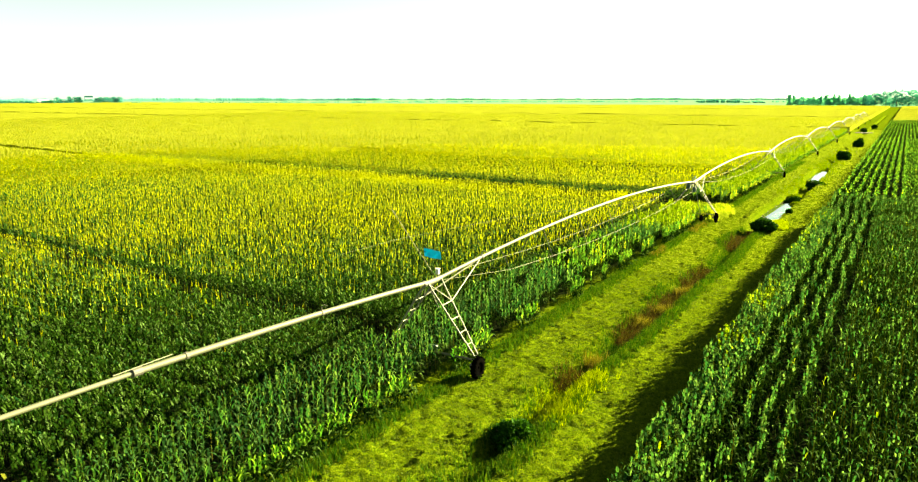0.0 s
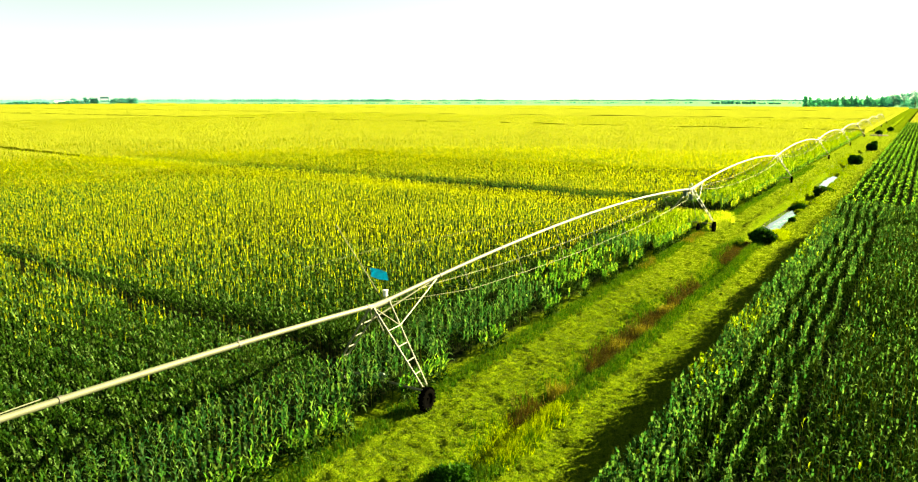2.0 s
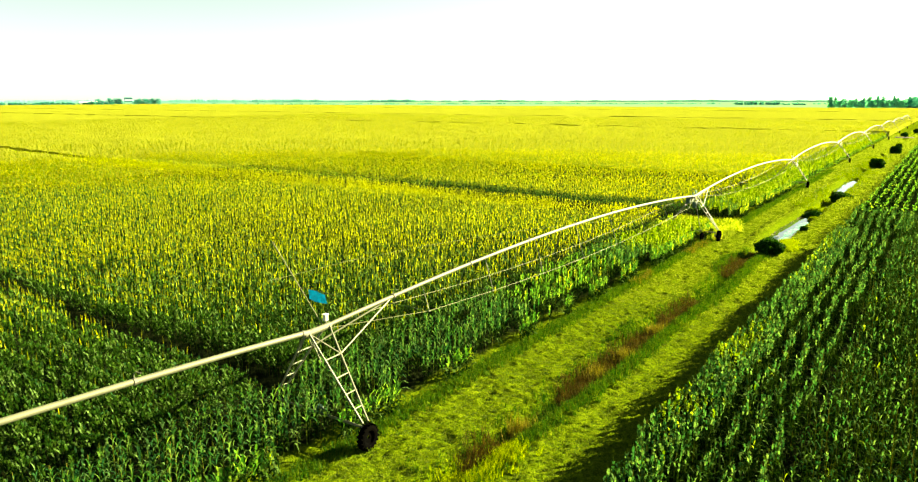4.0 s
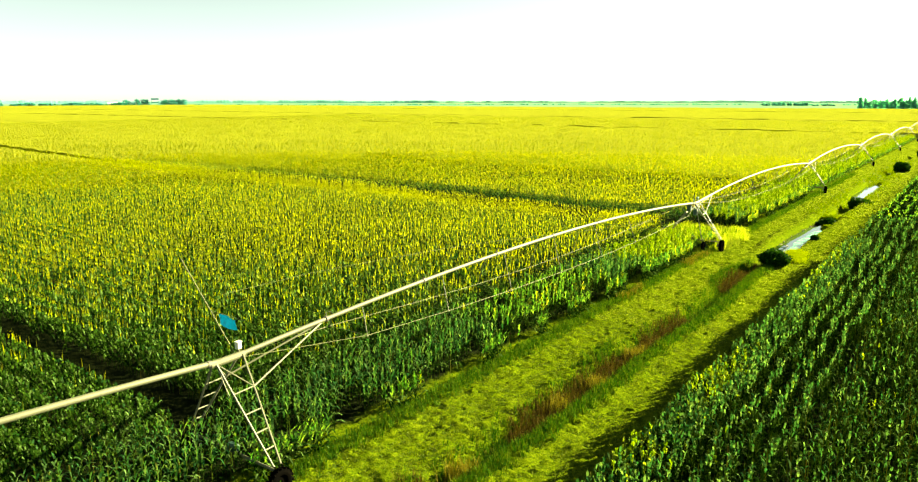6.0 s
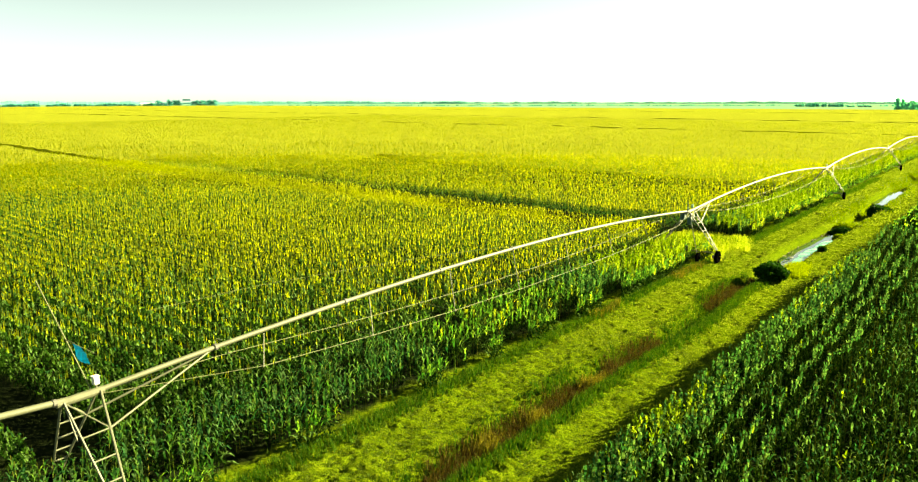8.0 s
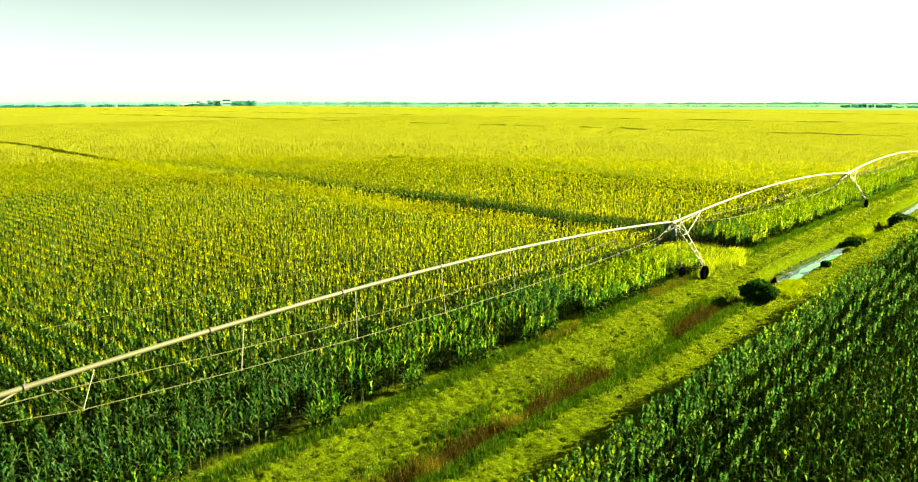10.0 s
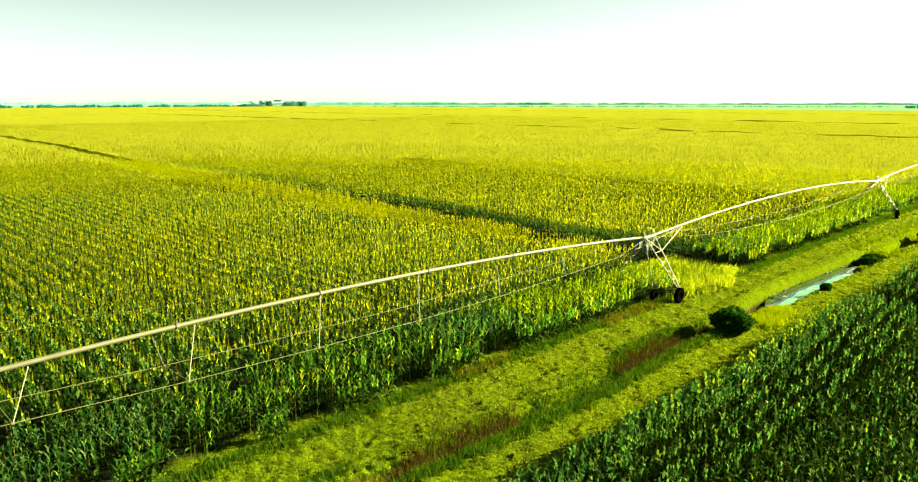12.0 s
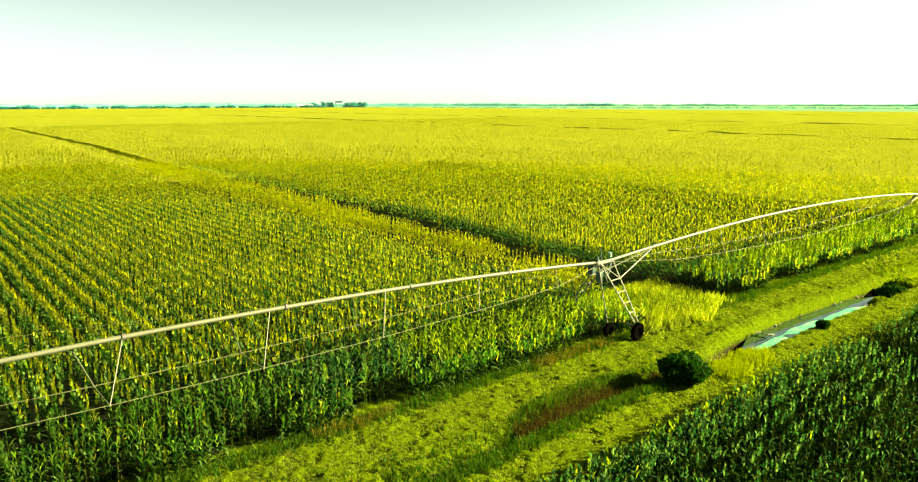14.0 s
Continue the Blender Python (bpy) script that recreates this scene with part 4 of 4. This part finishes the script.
grass_patch("weeds", "fresh green weeds on the ditch lip", "weeds", x[k], y[k], 5, 0.3, 0.022, 0.8, bank_mat)
x, y = ditch_side(3200, 30, 84, -1.0, 0.35)
k = patch_noise(x * 2.2 + 1, y * 0.9 + 3) > 0.1
grass_patch("weeds", "rank green weeds hanging over the ditch edge", "weeds", x[k], y[k], 5, 0.3, 0.022, 0.8, bank_mat)
x, y = ditch_side(4200, 112, 210, 0.0, 1.2)
k = dry(x, y) & (patch_noise(x * 1.7 + 4, y * 1.1) > -0.1)
grass_patch("weeds", "green weeds along the far ditch", "weeds", x[k], y[k], 5, 0.38, 0.03, 0.7, lush_mat)
# straw-coloured tufts in the ditch
cx, cy = np.array([-14.4, -14.6, -14.8, -14.5]), np.array([48.0, 44.7, 37.2, 53.5])
pick = rng.integers(0, 4, 420)
grass_patch("tussock", "straw-coloured dead tussocks in the ditch", "grass", cx[pick] + rng.normal(0, 0.22, 420), cy[pick] + rng.normal(0, 0.35, 420), 5, 0.7, 0.022, 0.5, straw_mat)
# bright tussocks
cx = np.array([-14.2, -14.2, -14.5, -12.6, -12.9])
cy = np.array([30.3, 34.2, 32.2, 84.0, 86.6])
pick = rng.integers(0, 5, 3200)
grass_patch("tussock", "bright lush grass tussocks by the ditch", "grass", cx[pick] + rng.normal(0, 0.42, 3200), cy[pick] + rng.normal(0, 0.6, 3200), 4, 0.36, 0.024, 0.75, bright_mat)
# ragged foot of the maize
y = rng.uniform(16, 170, 9000)
x = MAIZE_WEST + 0.15 + rng.normal(0, 0.3, 9000)
grass_patch("weeds", "rank green weeds at the foot of the maize", "weeds", x, y, 5, 0.3, 0.022, 0.7, bank_mat)
y = rng.uniform(44, 90, 1500)
x = MAIZE_WEST + 0.25 + rng.normal(0, 0.22, 1500)
k = patch_noise(x + 3, y * 1.3) > 0.55
grass_patch("weeds", "withered stems at the foot of the maize", "weeds", x[k], y[k], 5, 0.4, 0.02, 0.5, straw_mat)
y = rng.uniform(22, 96, 2600)
x = MAIZE_EAST - 0.45 + rng.normal(0, 0.25, 2600)
k = ((patch_noise(x + 9, y * 1.1) > 0.3) & (y > 30)) | ((y > 66) & (y < 88))
grass_patch("weeds", "yellowing weeds along the edge of the rows", "weeds", x[k], y[k], 5, 0.75, 0.026, 0.5, verge_mat)


# rank olive weeds where the lane meets the verge
x, y = rng.uniform(-26.5, -18.0, 4600), rng.normal(91.4, 3.2, 4600)
k = (y < lane_wall(x) + 0.6) & (x < -19.0 + 0.9 * patch_noise(x * 2, y * 3)) & (y > 84.5) & ((x > -20.2) | (y > 86.5))
grass_patch("weeds", "waist-high olive weeds where the lane meets the verge", "weeds", x[k], y[k], 5, 0.6, 0.03, 0.7, olive_mat)
x, y = rng.uniform(-26.5, -18.6, 1500), rng.uniform(86.0, 96.8, 1500)
k = patch_noise(x * 1.5, y * 1.5) > 0.1
grass_patch("weeds", "yellow-green weeds among the olive ones", "weeds", x[k], y[k], 5, 0.45, 0.035, 0.8, verge_mat)


x, y = rng.uniform(-25.5, -18.9, 900), rng.uniform(86.5, 95.5, 900)
k = patch_noise(x * 2.3 + 2, y * 2.1) > 0.25
grass_patch("weeds", "dark green weeds among the olive ones", "weeds", x[k], y[k], 6, 0.7, 0.03, 0.6, bank_mat)


# ---- bushes ----
def bush(place, wide, high, seed, mat=bush_mat, label="dense dark rounded bush growing in the ditch"):
    r = np.random.default_rng(seed)
    n = int(2300 * wide)
    ob = thing("bush", (place[0], place[1], float(ground_height(place[0], place[1])) - 0.05), label, "bush", "bushes along the ditch")
    d = r.normal(0, 1, (n, 3))
    d /= np.linalg.norm(d, axis=1)[:, None]
    lump = 1 + 0.10 * np.sin(d[:, 0] * 5 + seed) + 0.08 * np.sin(d[:, 1] * 7 + 2 * seed) + 0.06 * np.sin(d[:, 2] * 9)
    c = d * (lump * r.uniform(0.6, 1.0, n))[:, None] * np.array([wide / 2, wide / 2, high * 0.52]) + np.array([0, 0, high * 0.48])
    a, t = r.normal(0, 1, (n, 3)), r.normal(0, 1, (n, 3))
    a /= np.linalg.norm(a, axis=1)[:, None]
    t = np.cross(a, t)
    t /= np.linalg.norm(t, axis=1)[:, None]
    sz = r.uniform(0.05, 0.11, n)[:, None] * (1 + place[1] / 130)
    V = np.stack([c - a * sz, c + t * sz * 0.45, c + a * sz, c - t * sz * 0.45], 1).reshape(-1, 3)
    o = new("leaves", raw_mesh("leaves", V, np.arange(len(V)).reshape(-1, 4), [mat]))
    o.parent = ob
    for k in range(7):
        g = 2 * math.pi * k / 7 + seed
        tip = (0.36 * wide * math.cos(g), 0.36 * wide * math.sin(g), high * 0.75)
        part("stem", tube(bmesh.new(), [(0.06 * math.cos(g), 0.06 * math.sin(g), 0), (0.2 * tip[0], 0.2 * tip[1], high * 0.35), tip], [0.035, 0.026, 0.01], 5), bark_mat, ob)
    return ob


for k, (bx, by, bw, bh) in enumerate(((-14.4, 27.0, 2.0, 1.3), (-13.4, 80.9, 2.6, 1.35), (-13.1, 127.6, 3.0, 1.5), (-12.9, 179.5, 2.7, 1.9), (-12.5, 227.0, 2.6, 1.9),
                                      (-13.2, 251.0, 1.5, 1.2), (-15.6, 322.0, 2.2, 1.5), (-13.3, 356.0, 2.2, 1.6))):
    bush((bx, by), bw, bh, k + 1)
for k, (bx, by, bw, bh) in enumerate(((-13.8, 109.8, 2.6, 1.3), (-14.3, 113.2, 2.8, 1.3), (-13.2, 106.0, 1.8, 0.9), (-15.3, 92.0, 1.3, 0.75), (-12.8, 95.4, 0.7, 0.5))):
    bush((bx, by), bw, bh, k + 20, lush_mat if k in (1, 2) else bush_mat, "low leafy shrub beside the ditch water")


# ---- rubble on the bank ----
def stone(x, y, s, k):
    bm = bmesh.new()
    bmesh.ops.create_icosphere(bm, subdivisions=1, radius=s)
    for v in bm.verts:
        v.co *= 0.75 + 0.5 * abs(noise.noise(v.co * 3 + Vector((k, 0, 0))))
        v.co.z *= 0.6
    ob = tagged(new("stone", bpy.data.meshes.new("stone")), "pale rough stone lying on the ditch bank", "stone", "stones on the bank")
    bm.to_mesh(ob.data)
    bm.free()
    ob.data.materials.append(stone_mat)
    ob.matrix_basis = pose(x, y, float(ground_height(x, y)) + s * 0.25, 0, 0, 40 * k)


for k in range(34):
    y = 94.5 + 0.5 * k + rng.uniform(-0.2, 0.2)
    stone(DITCH_X + float(wander(y)) - 0.72 + rng.uniform(-0.1, 0.1), y, rng.uniform(0.06, 0.17), k)

branch = tagged(new("branch", bpy.data.meshes.new("branch")), "bleached fallen branch lying on the ditch bank", "branch")
bm = tube(bmesh.new(), [(-15.3, 91.7, -0.1), (-14.9, 92.5, -0.32), (-14.7, 93.4, -0.55), (-14.55, 93.9, -0.62)], [0.05, 0.045, 0.04, 0.02], 6)
tube(bm, [(-14.9, 92.5, -0.32), (-14.75, 92.6, 0.05), (-14.7, 92.9, 0.2)], [0.03, 0.02, 0.008], 5)
bm.to_mesh(branch.data)
bm.free()
branch.data.materials.append(stone_mat)


# ---- far trees and farm ----
def leaf_cloud(centres, sizes, count, seed, leaf):
    """Leaf clumps strewn over lumpy crowns: centre and half-size of each crown."""
    r = np.random.default_rng(seed)
    c, s = np.asarray(centres, float), np.asarray(sizes, float)
    k = r.integers(0, len(c), count)
    d = r.normal(0, 1, (count, 3))
    d /= np.linalg.norm(d, axis=1)[:, None]
    p = c[k] + d * s[k] * r.uniform(0.5, 1.05, count)[:, None]
    a, t = r.normal(0, 1, (count, 3)), r.normal(0, 1, (count, 3))
    a /= np.linalg.norm(a, axis=1)[:, None]
    t = np.cross(a, t)
    t /= np.linalg.norm(t, axis=1)[:, None]
    z = leaf * r.uniform(0.6, 1.3, count)[:, None]
    V = np.stack([p - a * z, p + t * z * 0.7, p + a * z, p - t * z * 0.7], 1).reshape(-1, 3)
    V[:, 2] = np.maximum(V[:, 2], 0.1)
    return V, np.arange(len(V)).reshape(-1, 4)


def tree(place, high, wide, seed, label, mat=hazed_tree_mat):
    ob = thing("tree", place, label, "tree", "trees on the horizon")
    r = random.Random(seed)
    part("trunk", tube(bmesh.new(), [(0, 0, 0), (0.1, 0, high * 0.4), (0, 0.1, high * 0.9)], [0.028 * high, 0.02 * high, 0.005 * high], 6), bark_mat, ob)
    n = 8
    cs = [(r.uniform(-0.25, 0.25) * wide, r.uniform(-0.25, 0.25) * wide, high * (0.12 + 0.78 * k / n)) for k in range(n)]
    ss = [(wide * 0.5 * (0.55 + 0.5 * math.sin(math.pi * (0.25 + 0.7 * k / n))),) * 2 + (high * 0.14,) for k in range(n)]
    V, Fq = leaf_cloud(cs, ss, 600 if wide < 6 else 1500, seed, 0.05 * high if wide < 6 else 0.034 * high)
    o = new("crown", raw_mesh("crown", V, Fq, [mat]))
    o.parent = ob
    return ob


prng = random.Random(5)
for k in range(34):
    f = k / 33
    hgt = prng.uniform(10.5, 13) if prng.random() < 0.6 else prng.uniform(13, 17.5)
    tree((-141 + 101 * f, 1080 + prng.uniform(-4, 4), 0), hgt, prng.uniform(3.6, 5.2), 100 + k, "slender poplar in a windbreak row at the field end", hazed_poplar_mat)
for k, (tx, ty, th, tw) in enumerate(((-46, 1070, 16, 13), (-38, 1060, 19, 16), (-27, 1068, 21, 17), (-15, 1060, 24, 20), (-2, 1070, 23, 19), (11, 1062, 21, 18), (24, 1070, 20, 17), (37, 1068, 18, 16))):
    tree((tx, ty, 0), th, tw, 200 + k, "broad leafy tree at the end of the ditch", hazed_tree_mat)


def belt(name, label, radius, start, end, low, high, count, seed, leaf, mat, gaps):
    """A distant tree belt on an arc round the field, between two bearings west of north, in degrees."""
    r = np.random.default_rng(seed)
    n = int((end - start) * 9)
    ang = np.radians(np.linspace(start, end, n))
    lift = 0.5 + 0.5 * np.sin(np.arange(n) * 0.37 + seed) * np.sin(np.arange(n) * 0.113 + 2 * seed)
    keep = r.random(n) > gaps * (1 - lift)
    ang, lift = ang[keep], lift[keep]
    rad = radius * (1 + r.normal(0, 0.012, len(ang)))
    hh = low + (high - low) * lift * r.uniform(0.6, 1.0, len(ang))
    c = np.stack([-rad * np.sin(ang), 30 + rad * np.cos(ang), hh * 0.5], 1)
    s = np.stack([np.full(len(ang), radius * 0.0016), np.full(len(ang), radius * 0.0016), hh * 0.55], 1)
    V, Fq = leaf_cloud(c, s, count, seed, leaf)
    stuff(name, label, "trees", V, Fq, [mat])


def far_wood(name, label, radius, start, end, low, high, seed, mat):
    """A far wood on the horizon: a deep, uneven-topped band along an arc, in degrees west of north."""
    n = int((end - start) * 14)
    ang = np.radians(np.linspace(start, end, n))
    r = np.random.default_rng(seed)
    i = np.arange(n)
    top = low + (high - low) * np.clip(0.5 + 0.4 * np.sin(i * 0.043 + seed) * np.sin(i * 0.017) + 0.18 * np.sin(i * 0.31) + r.normal(0, 0.12, n), 0, 1.3)
    rows = []
    for depth, f in ((0, 0.0), (6, 0.75), (30, 1.0), (70, 0.9)):
        rad = radius + depth
        rows.append(np.stack([-rad * np.sin(ang), 30 + rad * np.cos(ang), top * f], 1))
    v = np.concatenate(rows)
    k = (np.arange(3)[:, None] * n + np.arange(n - 1)[None]).ravel()
    stuff(name, label, "trees", v, np.stack([k, k + 1, k + 1 + n, k + n], 1), [mat])


belt("tree_belt", "dark low tree belt on the horizon", 1700, 60, 94, 4.0, 8.5, 16000, 3, 1.6, hazed_tree_mat, 0.5)
belt("tree_belt", "scattered pale trees along a far field edge", 1650, 3, 60, 1.5, 4.0, 3000, 4, 1.4, hazed_tree_mat, 0.97)
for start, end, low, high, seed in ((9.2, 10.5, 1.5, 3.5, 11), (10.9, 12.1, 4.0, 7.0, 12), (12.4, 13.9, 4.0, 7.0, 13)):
    belt("tree_belt", "small dark wood standing alone on the horizon", 1500, start, end, low, high, 900, seed, 1.3, hazed_tree_mat, 0.2)
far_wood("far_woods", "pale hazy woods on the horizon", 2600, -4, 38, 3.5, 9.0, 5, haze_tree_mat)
far_wood("far_woods", "teal hazy woods on the horizon", 2500, 38, 96, 6.0, 11.5, 8, hazed_wood_mat)

FARM = Vector((-1540, 950, 0))
RIGHT, BACK = Vector((0.518, 0.855, 0)), Vector((-0.855, 0.518, 0))
TURN = math.degrees(math.atan2(RIGHT.y, RIGHT.x))


def shed(off, back, long, deep, high, label):
    p = FARM + RIGHT * off + BACK * back
    ob = thing("shed", p, label, "farm shed", "farm buildings")
    ob.matrix_basis = pose(p.x, p.y, 0, 0, 0, TURN)
    part("wall", block((0, 0, high / 2), (long, deep, high), 0.05), white_wall_mat, ob)
    bm = bmesh.new()
    e = 0.5
    prof = [(-deep / 2 - e, high - 0.1), (0, high + deep * 0.22), (deep / 2 + e, high - 0.1), (0, high + deep * 0.22 - 0.25)]
    ends = [[bm.verts.new((x, y, z)) for y, z in prof] for x in (-long / 2 - e, long / 2 + e)]
    for k in range(4):
        bm.faces.new((ends[0][k], ends[0][(k + 1) % 4], ends[1][(k + 1) % 4], ends[1][k]))
    bm.faces.new(ends[0][::-1])
    bm.faces.new(ends[1])
    part("roof", bm, roof_mat, ob)
    for k in range(int(long / 7)):
        part("window", block((-long / 2 + 4 + 7 * k, -deep / 2 - 0.04, high * 0.55), (1.6, 0.1, 1.2), 0), dark_steel_mat, ob)


shed(-80, 0, 36, 14, 5.0, "long low whitewashed farm shed among trees")
shed(-50, 8, 20, 12, 4.4, "small whitewashed farm shed among trees")
frame_tower = thing("storage_tower", FARM, "square raised storage structure on posts", "tower")
frame_tower.matrix_basis = pose(FARM.x, FARM.y, 0, 0, 0, TURN)
for px_, py_ in ((-8, -4), (8, -4), (8, 4), (-8, 4)):
    part("post", bar((px_, py_, 0), (px_, py_, 12.5), 0.6, 6), hazy_steel_mat, frame_tower)
part("tank", block((0, 0, 14.4), (17, 9, 3.6), 0.2), hazy_steel_mat, frame_tower)
part("floor_deck", block((0, 0, 7), (16, 8, 2.2), 0.1), hazy_steel_mat, frame_tower)
for k in range(12):
    off = (-62, -56, -36, -25, -17, 14, 22, 31, 39, 46, 53, 62)[k]
    p = FARM + RIGHT * off + BACK * prng.uniform(-8, 12)
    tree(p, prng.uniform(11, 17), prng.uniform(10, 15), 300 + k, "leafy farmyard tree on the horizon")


# ---- plank crossing over the ditch ----
crossing = thing("footbridge", (-15.0, 311, 0.1), "weathered plank crossing laid over the ditch", "footbridge")
for by_ in (-1.2, 1.2):
    part("beam", block((0, by_, 0.0), (5.6, 0.2, 0.24), 0), plank_mat, crossing)
for k in range(18):
    part("plank", block((-2.7 + 0.317 * k, 0, 0.16), (0.29, 3.4 + 0.1 * (k % 3), 0.07), 0), plank_mat, crossing)
